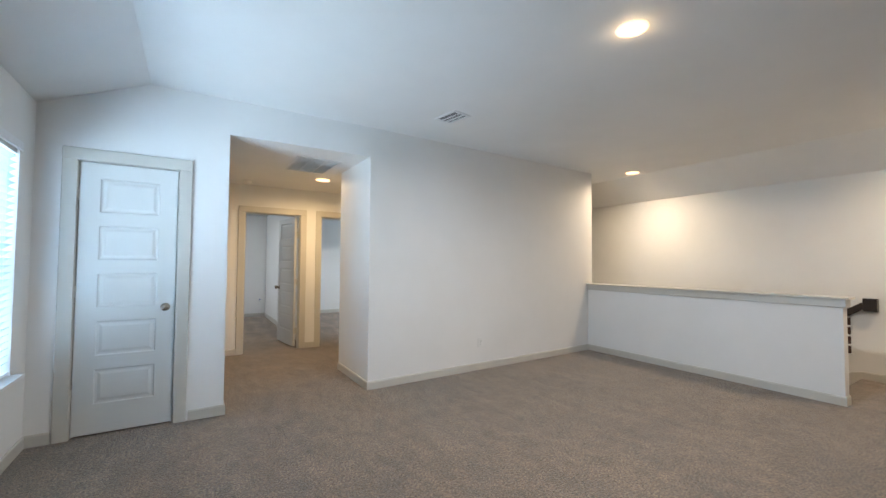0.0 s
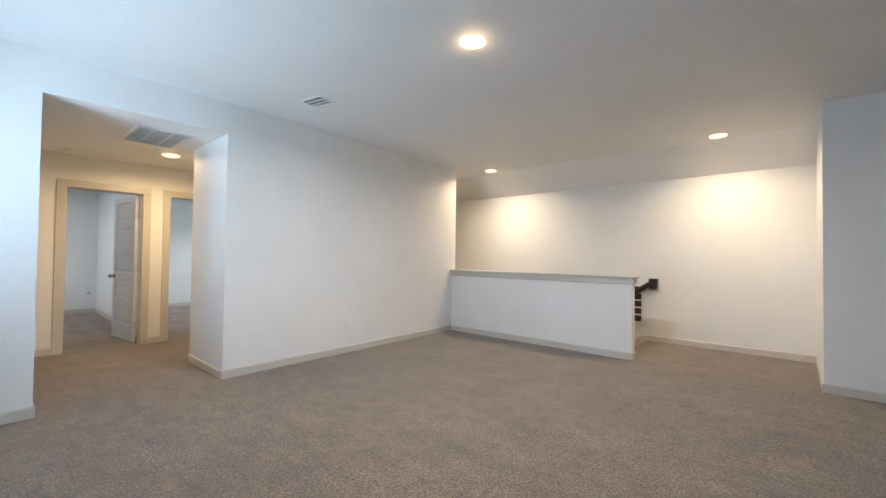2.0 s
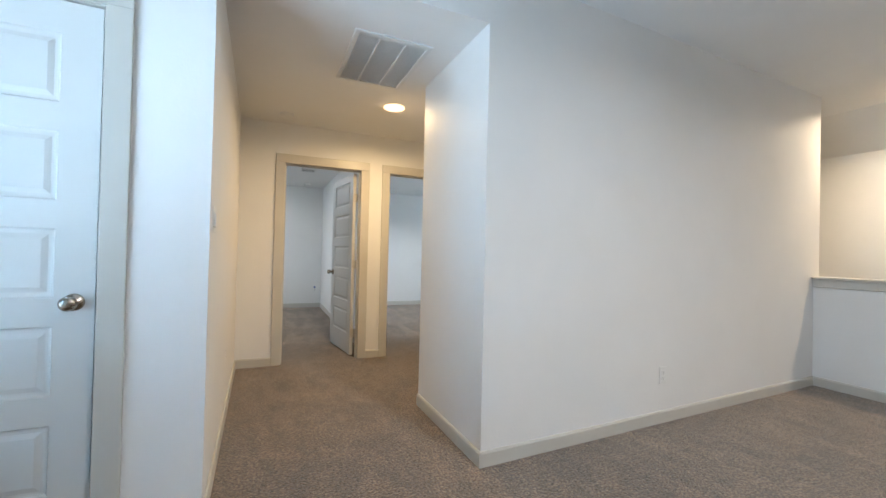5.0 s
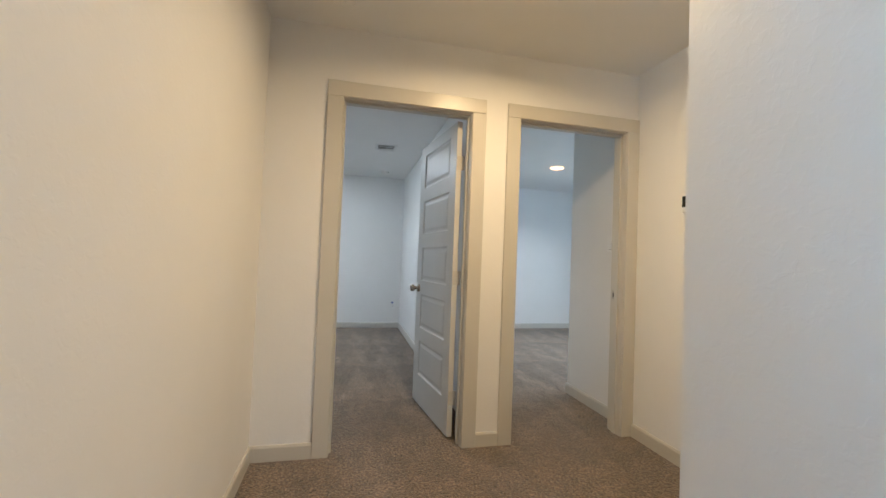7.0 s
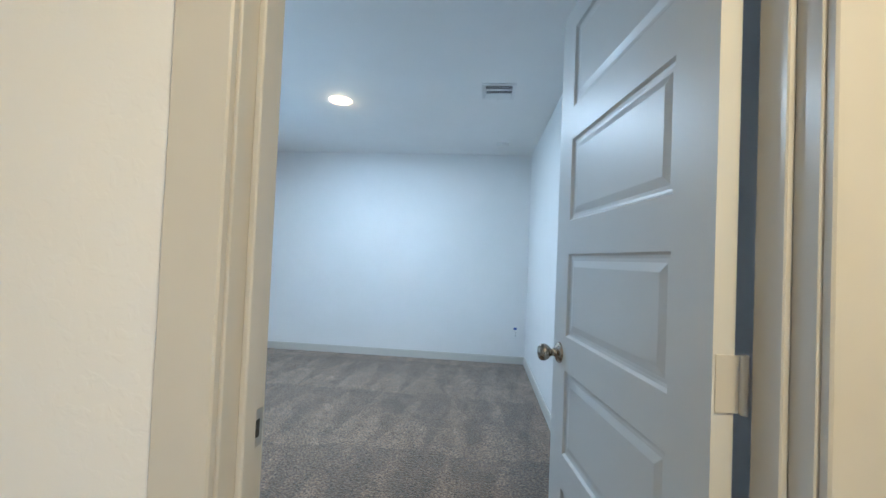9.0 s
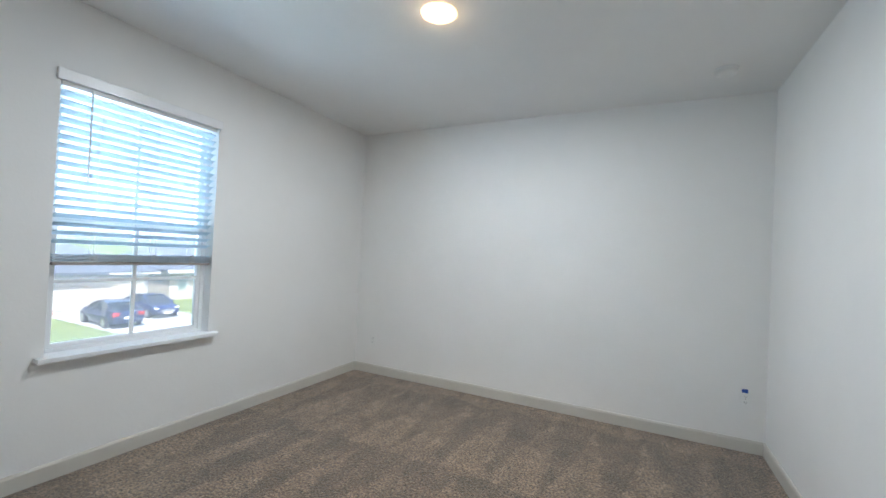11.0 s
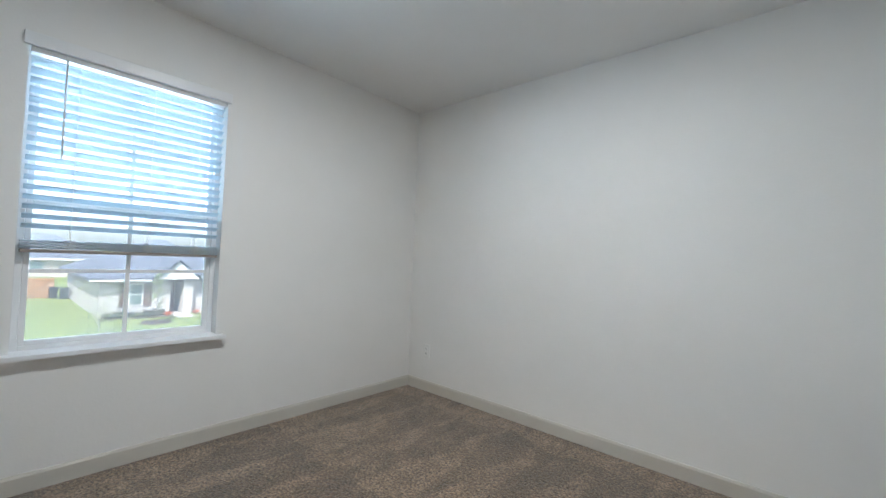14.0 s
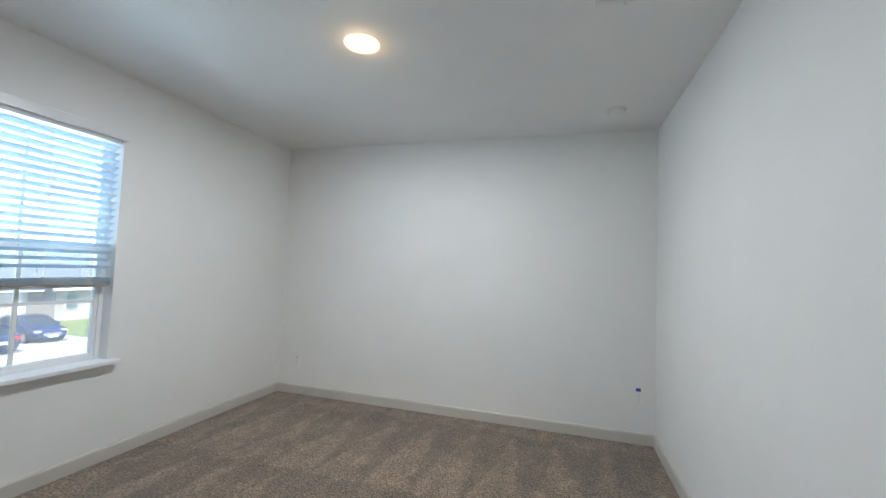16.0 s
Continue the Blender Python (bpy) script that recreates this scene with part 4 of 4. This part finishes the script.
PLATE = varied("licence_plate", (0.65, 0.65, 0.66), (0.7, 0.7, 0.7), 5, 0.4)


def brick_material():
    """White-washed brick seen from across the street."""
    m = material("white_brick", (0.6, 0.58, 0.54), 0.85)
    b = m.node_tree.nodes["Principled BSDF"]
    t = m.node_tree.nodes.new("ShaderNodeTexCoord")
    p = m.node_tree.nodes.new("ShaderNodeMapping")
    p.inputs["Rotation"].default_value = (radians(90), 0, radians(90))
    link(m, t.outputs["Object"], p.inputs["Vector"])
    k = node(m, "ShaderNodeTexBrick", Scale=4.2, Mortar_Size=0.02)
    k.inputs["Color1"].default_value, k.inputs["Color2"].default_value, k.inputs["Mortar"].default_value = (0.60, 0.57, 0.53, 1), (0.40, 0.36, 0.33, 1), (0.50, 0.48, 0.45, 1)
    link(m, p.outputs[0], k.inputs["Vector"])
    n = node(m, "ShaderNodeTexNoise", Scale=2.0, Detail=3.0)
    mix = m.node_tree.nodes.new("ShaderNodeMix")
    mix.data_type, mix.blend_type = "RGBA", "MULTIPLY"
    mix.inputs["Factor"].default_value = 0.35
    link(m, t.outputs["Object"], n.inputs["Vector"])
    link(m, k.outputs["Color"], mix.inputs["A"]), link(m, n.outputs["Fac"], mix.inputs["B"])
    link(m, mix.outputs["Result"], b.inputs["Base Color"])
    return m


BRICK = brick_material()

# the ground is one sheet to the horizon; road, drive and paths lie on it
solid("ground", block(-1500, -1500, GROUND - 0.5, 1500, 1500, GROUND), LAWN, "bright green mown lawn", "lawn", "structure")
solid("road", block(-23.6, -400, GROUND - 0.2, -15.2, 400, GROUND + 0.004), ASPHALT, "grey asphalt residential street", "road", "structure")
for x in (-23.6, -15.2):
    solid("kerb", block(x - 0.15, -400, GROUND - 0.1, x + 0.15, 400, GROUND + 0.12, bevel=0.03), CONCRETE, "pale concrete kerb beside the street", "kerb", "structure")
solid("driveway", block(-34.9, 19.3, GROUND - 0.1, -23.8, 25.6, GROUND + 0.03), CONCRETE, "pale concrete driveway leading to a garage", "driveway", "structure")
solid("path", block(-36.4, 17.43, GROUND - 0.1, -33.0, 18.6, GROUND + 0.035), CONCRETE, "pale concrete path to a porch", "path", "structure")
solid("side_street", block(-110, -400, GROUND - 0.1, -95, 400, GROUND + 0.01), ASPHALT, "distant grey street", "road", "structure")


def hip_roof(x0, x1, y0, y1, z, rx0, rx1, ry0, ry1, rz, thick=0.18):
    """A hipped roof over x0..x1, y0..y1 with its ridge at the given ends."""
    bm = bmesh.new()
    lo = [bm.verts.new((x, y, z - thick)) for x, y in ((x0, y0), (x1, y0), (x1, y1), (x0, y1))]
    ea = [bm.verts.new((x, y, z)) for x, y in ((x0, y0), (x1, y0), (x1, y1), (x0, y1))]
    a, b = bm.verts.new((rx0, ry0, rz)), bm.verts.new((rx1, ry1, rz))
    bm.faces.new(lo[::-1])
    for i in range(4):
        bm.faces.new((lo[i], lo[(i + 1) % 4], ea[(i + 1) % 4], ea[i]))
    if abs(rx1 - rx0) > abs(ry1 - ry0):
        bm.faces.new((ea[0], ea[1], b, a)), bm.faces.new((ea[1], ea[2], b)), bm.faces.new((ea[2], ea[3], a, b)), bm.faces.new((ea[3], ea[0], a))
    else:
        bm.faces.new((ea[0], ea[1], a)), bm.faces.new((ea[1], ea[2], b, a)), bm.faces.new((ea[2], ea[3], b)), bm.faces.new((ea[3], ea[0], a, b))
    return bm


def front_window(parent, x, y0, y1, z0, z1):
    w = part("window", block(x, y0, z0, x + 0.05, y1, z1), HOUSE_WHITE, parent, "white framed window")
    zm = (z0 + z1) / 2
    for a, b in ((z0 + 0.07, zm - 0.03), (zm + 0.03, z1 - 0.07)):
        part("pane", block(x + 0.05, y0 + 0.08, a, x + 0.056, y1 - 0.08, b), DARK_PANE, w)


EAVE = GROUND + 2.6
hA = thing("house", "single-storey white brick house with a dark hipped roof", "house")
bm = bmesh.new()
box(bm, -51.5, 13.2, GROUND, -35.0, 17.43, EAVE)
box(bm, -51.5, 17.43, GROUND, -36.8, 18.2, EAVE)
box(bm, -47.0, 18.2, GROUND, -35.2, 26.1, EAVE)
part("wall", bm, BRICK, hA, "white-washed brick wall")
part("main_roof", hip_roof(-52.1, -34.4, 12.6, 23.0, EAVE + 0.16, -43.2, -43.2, 18.0, 19.0, 1.73), SHINGLE, hA, "dark grey shingle roof")
part("garage_roof", hip_roof(-47.5, -34.6, 18.6, 26.7, EAVE + 0.17, -41.0, -41.0, 22.4, 23.2, 0.60), SHINGLE, hA, "dark grey shingle roof")
bm = bmesh.new()
tri = [[bm.verts.new((x, y, z)) for y, z in ((16.35, EAVE + 0.10), (19.15, EAVE + 0.10), (17.75, EAVE + 1.40))] for x in (-36.5, -34.3)]
bm.faces.new(tri[0]), bm.faces.new(tri[1][::-1])
for i in range(3):
    bm.faces.new((tri[0][i], tri[0][(i + 1) % 3], tri[1][(i + 1) % 3], tri[1][i]))
part("porch_gable", bm, HOUSE_WHITE, hA, "white painted porch gable")
bm = bmesh.new()
rf = [[bm.verts.new((x, y, z)) for y, z in ((16.05, EAVE - 0.02), (17.75, EAVE + 1.52), (19.45, EAVE - 0.02), (19.45, EAVE + 0.08), (17.75, EAVE + 1.64), (16.05, EAVE + 0.08))] for x in (-39.5, -34.1)]
for i in range(6):
    bm.faces.new((rf[0][i], rf[0][(i + 1) % 6], rf[1][(i + 1) % 6], rf[1][i]))
bm.faces.new((rf[1][0], rf[1][1], rf[1][4], rf[1][5])), bm.faces.new((rf[1][1], rf[1][2], rf[1][3], rf[1][4]))
part("porch_roof", bm, SHINGLE, hA)
part("fascia", block(-34.6, 12.6, EAVE - 0.03, -34.38, 16.3, EAVE + 0.08), HOUSE_WHITE, hA, "white fascia board")
part("fascia", block(-34.75, 19.2, EAVE - 0.03, -34.58, 26.7, EAVE + 0.08), HOUSE_WHITE, hA, "white fascia board")
part("pier", block(-35.2, 18.2, GROUND, -34.7, 18.85, EAVE), BRICK, hA, "white brick porch pier")
part("front_door", block(-36.8, 17.5, GROUND + 0.1, -36.74, 18.15, GROUND + 2.15), SHUTTER, hA, "dark front door in the porch")
front_window(hA, -35.0, 14.85, 15.7, GROUND + 0.78, GROUND + 2.35)
part("shutter", block(-35.0, 14.33, GROUND + 0.76, -34.94, 14.80, GROUND + 2.37), SHUTTER, hA, "brown shutter")
part("shutter", block(-35.0, 15.75, GROUND + 0.76, -34.94, 16.22, GROUND + 2.37), SHUTTER, hA, "brown shutter")
part("garage_surround", block(-35.2, 19.8, GROUND, -35.1, 25.75, GROUND + 2.42), HOUSE_WHITE, hA)
gd = part("garage_door", block(-35.12, 19.97, GROUND, -35.06, 25.55, GROUND + 2.25), GARAGE_TAN, hA, "tan panelled garage door")
for i in range(4):
    for k in range(8):
        y = 20.03 + k * 0.69
        part("panel", block(-35.062, y, GROUND + 0.06 + i * 0.55, -35.04, y + 0.61, GROUND + 0.53 + i * 0.55, bevel=0.008, segments=1), GARAGE_TAN, gd)

hB = thing("house", "single-storey tan house with a dark hipped roof", "house")
part("wall", block(-50.0, 28.8, GROUND, -37.0, 44.0, EAVE), SIDING, hB, "tan painted wall")
part("main_roof", hip_roof(-50.7, -36.3, 28.2, 44.6, EAVE + 0.16, -43.5, -43.5, 34.5, 38.5, 1.8), SHINGLE, hB, "dark grey shingle roof")
part("fascia", block(-36.5, 28.2, EAVE - 0.14, -36.28, 44.6, EAVE + 0.14), HOUSE_WHITE, hB, "white fascia board")
front_window(hB, -37.0, 29.4, 30.4, GROUND + 0.9, GROUND + 2.2)
part("meter_box", block(-37.0, 32.2, GROUND + 0.4, -36.75, 33.1, GROUND + 1.5, bevel=0.02), HOUSE_WHITE, hB, "white utility cabinet on the wall")

# a farther house whose roof shows past the fence
hC = thing("house", "distant grey-roofed house beyond the fence", "house")
part("wall", block(-92.0, 2.0, GROUND, -80.0, 21.0, EAVE), SIDING, hC, "tan painted wall")
part("main_roof", hip_roof(-92.6, -79.4, 1.4, 21.6, EAVE + 0.16, -86.0, -86.0, 8.0, 15.0, 2.1), SHINGLE, hC, "dark grey shingle roof")
part("fascia", block(-79.6, 1.4, EAVE - 0.14, -79.38, 21.6, EAVE + 0.14), HOUSE_WHITE, hC, "white fascia board")
front_window(hC, -80.0, 5.0, 6.4, GROUND + 0.9, GROUND + 2.2)
front_window(hC, -80.0, 12.0, 13.4, GROUND + 0.9, GROUND + 2.2)

fence = thing("fence", "cedar board fence with a braced gate", "fence")
for k in range(38):
    y = 6.7 + 0.145 * k
    part("board", block(-50.03, y, GROUND, -50.0, y + 0.138, GROUND + 1.8 + 0.01 * (k % 3)), CEDAR, fence)
for z in (0.3, 1.0, 1.6):
    part("rail", block(-50.0, 6.7, GROUND + z, -49.95, 12.2, GROUND + z + 0.09), CEDAR, fence)
for a, b in (((10.5, 0.3), (11.9, 1.65)), ((10.5, 1.65), (11.9, 0.3))):
    part("brace", tube([(-49.93, a[0], GROUND + a[1]), (-49.93, b[0], GROUND + b[1])], 0.045, 4), CEDAR, fence)


def wheelie_bin(x, y):
    o = thing("wheelie_bin", "dark plastic wheeled rubbish bin", "bin", "bins")
    bm = bmesh.new()
    vs = [bm.verts.new((sx * k, sy * k, z)) for k, z in ((0.24, 0.05), (0.31, 1.0)) for sx, sy in ((-1, -1), (1, -1), (1, 1), (-1, 1))]
    for i in range(4):
        bm.faces.new((vs[i], vs[(i + 1) % 4], vs[4 + (i + 1) % 4], vs[4 + i]))
    bm.faces.new(vs[3::-1]), bm.faces.new(vs[4:])
    part("body", rounded(bm, 0.02, 1), BIN, o)
    part("lid", block(-0.33, -0.33, 1.0, 0.33, 0.33, 1.06, bevel=0.02), BIN, o)
    for sy in (-1, 1):
        part("wheel", tube([(-0.24, sy * 0.27, 0.10), (-0.24, sy * 0.32, 0.10)], 0.10, 12), RUBBER, o)
    o.matrix_basis = pose(x, y, GROUND)


wheelie_bin(-48.6, 12.75)
wheelie_bin(-49.3, 12.1)


def leaf_cloud(centres, count, size, rng):
    """Many small bent leaves scattered round clump centres (x, y, z, radius)."""
    verts, faces = [], []
    for _ in range(count):
        cx, cy, cz, cr = centres[rng.randrange(len(centres))]
        d = Vector((rng.gauss(0, 1), rng.gauss(0, 1), rng.gauss(0, 0.8)))
        p = Vector((cx, cy, cz)) + d.normalized() * cr * rng.random() ** 0.45
        a = Vector((rng.gauss(0, 1), rng.gauss(0, 1), rng.gauss(0, 0.6))).normalized()
        b = a.orthogonal().normalized()
        s = size * rng.uniform(0.6, 1.3)
        i = len(verts)
        n = a.cross(b) * s * 0.25
        verts += [p - a * s, p + b * s * 0.4 + n, p + a * s, p - b * s * 0.4 + n]
        faces += [(i, i + 1, i + 2), (i, i + 2, i + 3)]
    me = bpy.data.meshes.new("crown")
    me.from_pydata([tuple(v) for v in verts], [], faces)
    return me


def young_tree(name, label, x, y, height, spread, low, leaves, size, mat, seed, bark=BARK):
    rng = random.Random(seed)
    t = thing(name, label, "tree")
    part("trunk", tube([(0, 0, 0), (0.02, 0.01, height * 0.4), (-0.02, 0.03, height * 0.7), (0.01, 0, height * 0.97)], [height * 0.0065, height * 0.005, height * 0.003, 0.003], 8), bark, t, "slim grey-brown trunk")
    clumps = []
    for k in range(16):
        h = low + (height - low) * (k + rng.random()) / 16
        a = k * 2.4 + rng.uniform(-0.4, 0.4)
        reach = spread * (1.0 - 0.62 * (h - low) / (height - low)) * rng.uniform(0.6, 1.0)
        tip = (reach * math.cos(a), reach * math.sin(a), h + reach * 0.55)
        part("limb", tube([(0, 0, h), (tip[0] * 0.5, tip[1] * 0.5, h + reach * 0.2), tip], [height * 0.0016, height * 0.0011, 0.002], 5), bark, t)
        clumps += [(tip[0], tip[1], tip[2], spread * 0.30), (tip[0] * 0.55, tip[1] * 0.55, h + reach * 0.3, spread * 0.24)]
    me = leaf_cloud(clumps, leaves, size, rng)
    me.materials.append(mat)
    c = new("crown", me)
    c.parent = t
    t.matrix_basis = pose(x, y, GROUND)


young_tree("young_tree", "young street tree with sparse pale green leaves", -5.4, 8.95, 4.55, 0.60, 2.6, 1900, 0.015, LEAF_PALE, 3, BARK_PALE)
young_tree("young_tree", "slim young tree in a round mulch bed", -31.5, 15.75, 3.4, 0.55, 0.9, 1100, 0.05, LEAF_PALE, 8)
solid("mulch_bed", lathe([(0.0, 0.0), (0.95, 0.0), (0.85, 0.06), (0.0, 0.09)], 24), MULCH, "round bark mulch bed under a young tree", "mulch bed", "structure").matrix_basis = pose(-31.5, 15.75, GROUND)
solid("flower_bed", block(-34.9, 13.2, GROUND - 0.1, -33.7, 17.3, GROUND + 0.05, bevel=0.03), MULCH, "narrow mulch bed along a house wall", "mulch bed", "structure")


def shrub(x, y, size, mat, label, name="shrub"):
    rng = random.Random(int(1000 * abs(x) + 77 * y))
    s = thing(name, label, name.replace("_", " "), "shrubs along the house" if name == "shrub" else "flowers by the porch")
    me = leaf_cloud([(rng.uniform(-0.3, 0.3) * size, rng.uniform(-0.3, 0.3) * size, size * rng.uniform(0.3, 0.6), size * 0.42) for _ in range(5)], 320, size * 0.09, rng)
    me.materials.append(mat)
    c = new("foliage", me)
    c.parent = s
    part("stems", tube([(0, 0, 0), (0.02, 0.01, size * 0.5)], [0.03, 0.01], 5), BARK, s)
    s.matrix_basis = pose(x, y, GROUND)


for k in range(7):
    shrub(-34.3 + 0.1 * math.sin(5 * k), 13.5 + 0.54 * k, 0.62, SHRUB, "low dark green clipped shrub by a house wall")
for x, y in ((-33.9, 17.0), (-34.1, 17.2), (-33.9, 19.3), (-33.6, 19.5), (-34.3, 18.95)):
    shrub(x, y, 0.42, FLOWER, "small clump of orange and red flowers", "flower_clump")

post = thing("marker_post", "short grey marker post by the kerb", "post")
part("shaft", block(-0.04, -0.04, 0, 0.04, 0.04, 0.8, bevel=0.008), CONCRETE, post)
part("cap", block(-0.055, -0.055, 0.8, 0.055, 0.055, 0.86, bevel=0.012), CONCRETE, post)
post.matrix_basis = pose(-24.1, 14.2, GROUND)


def saloon_car(label, paint, x, y, heading):
    """A four-door saloon, nose along +x, built from cross-sections."""
    car = thing("car", label, "car", "parked cars")
    body = ((-2.30, 0.42, 0.78, 0.76), (-2.22, 0.30, 0.98, 0.84), (-1.75, 0.24, 1.03, 0.90), (-0.9, 0.22, 0.99, 0.92), (0.6, 0.22, 0.96, 0.92), (1.35, 0.24, 0.90, 0.89), (2.0, 0.26, 0.78, 0.84), (2.28, 0.36, 0.62, 0.72))
    bm = bmesh.new()
    rings = []
    for px, z0, z1, w in body:
        zm = z0 + 0.55 * (z1 - z0)
        rings.append([bm.verts.new((px, sy, z)) for sy, z in ((-w * 0.9, z0), (-w, zm), (-w * 0.9, z1), (0, z1 + 0.03), (w * 0.9, z1), (w, zm), (w * 0.9, z0))])
    for a, b in zip(rings, rings[1:]):
        for i in range(7):
            bm.faces.new((a[i], a[(i + 1) % 7], b[(i + 1) % 7], b[i]))
    bm.faces.new(rings[0]), bm.faces.new(rings[-1][::-1])
    bmesh.ops.subdivide_edges(bm, edges=bm.edges[:], cuts=1, use_grid_fill=True, smooth=0.6)
    part("body", bm, paint, car, "", True)
    bm = bmesh.new()
    rings = [[bm.verts.new((px, sy, z)) for sy, z in ((-wb, zb), (-wt, zt), (wt, zt), (wb, zb))] for px, zb, zt, wb, wt in ((-1.85, 1.0, 1.03, 0.80, 0.76), (-1.05, 0.97, 1.40, 0.84, 0.62), (-0.2, 0.95, 1.47, 0.84, 0.62), (0.35, 0.94, 1.43, 0.84, 0.60), (1.30, 0.90, 0.93, 0.80, 0.74))]
    for a, b in zip(rings, rings[1:]):
        for i in range(3):
            bm.faces.new((a[i], a[i + 1], b[i + 1], b[i]))
    part("cabin_glass", bm, CAR_GLASS, car, "dark tinted glass", True)
    bm = bmesh.new()
    rings = [[bm.verts.new((px, sy, z)) for sy, z in ((-w, z0), (0, z0 + 0.035), (w, z0))] for px, z0, w in ((-1.10, 1.395, 0.60), (-0.2, 1.478, 0.62), (0.40, 1.43, 0.58))]
    for a, b in zip(rings, rings[1:]):
        for i in range(2):
            bm.faces.new((a[i], a[i + 1], b[i + 1], b[i]))
    part("car_roof", bm, paint, car, "", True)
    for sy in (-1, 1):
        for px, pz, qx, qz in ((-1.85, 1.02, -1.08, 1.40), (-0.2, 0.96, -0.2, 1.46), (0.38, 1.43, 1.30, 0.93)):
            part("pillar", tube([(px, sy * 0.79, pz), (qx, sy * (0.62 if qz > pz else 0.77), qz)] if qz > pz else [(px, sy * 0.61, pz), (qx, sy * 0.77, qz)], 0.035, 6), paint, car)
        part("mirror", block(0.72, sy * 0.98 - 0.09, 0.93, 0.86, sy * 0.98 + 0.09, 1.06, bevel=0.03), paint, car)
        part("headlight", block(1.98, sy * 0.62 - 0.17, 0.60, 2.22, sy * 0.62 + 0.15, 0.74, bevel=0.04), CLEAR_LAMP, car, "clear headlight")
        part("tail_light", block(-2.30, sy * 0.64 - 0.16, 0.72, -2.12, sy * 0.64 + 0.18, 0.93, bevel=0.03), RED_LAMP, car, "red tail light")
        for wx in (-1.38, 1.40):
            wh = part("wheel", tube([(wx, sy * 0.70, 0.33), (wx, sy * 0.925, 0.33)], 0.33, 20), RUBBER, car, "black tyre")
            rim = lathe([(0.0, 0.0), (0.22, 0.0), (0.23, 0.02), (0.19, 0.03), (0.06, 0.022), (0.0, 0.03)], 20, "y")
            if sy > 0:
                bmesh.ops.rotate(rim, verts=rim.verts[:], cent=(0, 0, 0), matrix=Matrix.Rotation(math.pi, 3, "Z"))
            bmesh.ops.translate(rim, verts=rim.verts[:], vec=(wx, sy * 0.922, 0.33))
            part("rim", rim, ALLOY, wh, "silver alloy rim", True)
    part("grille", block(2.22, -0.42, 0.42, 2.30, 0.42, 0.60, bevel=0.02), ALLOY, car, "chrome radiator grille")
    part("licence_plate", block(-2.33, -0.26, 0.55, -2.29, 0.26, 0.70), PLATE, car, "plain white licence plate")
    part("licence_plate", block(2.29, -0.26, 0.32, 2.32, 0.26, 0.43), PLATE, car, "plain white licence plate")
    car.matrix_basis = pose(x, y, GROUND + 0.03, 0, 0, heading)


saloon_car("black saloon car parked nose-in on the driveway", CAR_BLACK, -28.3, 20.5, 177)
saloon_car("dark blue saloon car parked facing the street", CAR_BLUE, -30.2, 23.75, -3)

# our own house's outer face below the window, which closes the place
solid("outer_wall", block(-1.85, 6.0, GROUND, -1.70, 11.0, -0.2), HOUSE_WHITE, "pale outer wall below the bedroom window", "wall", "structure")
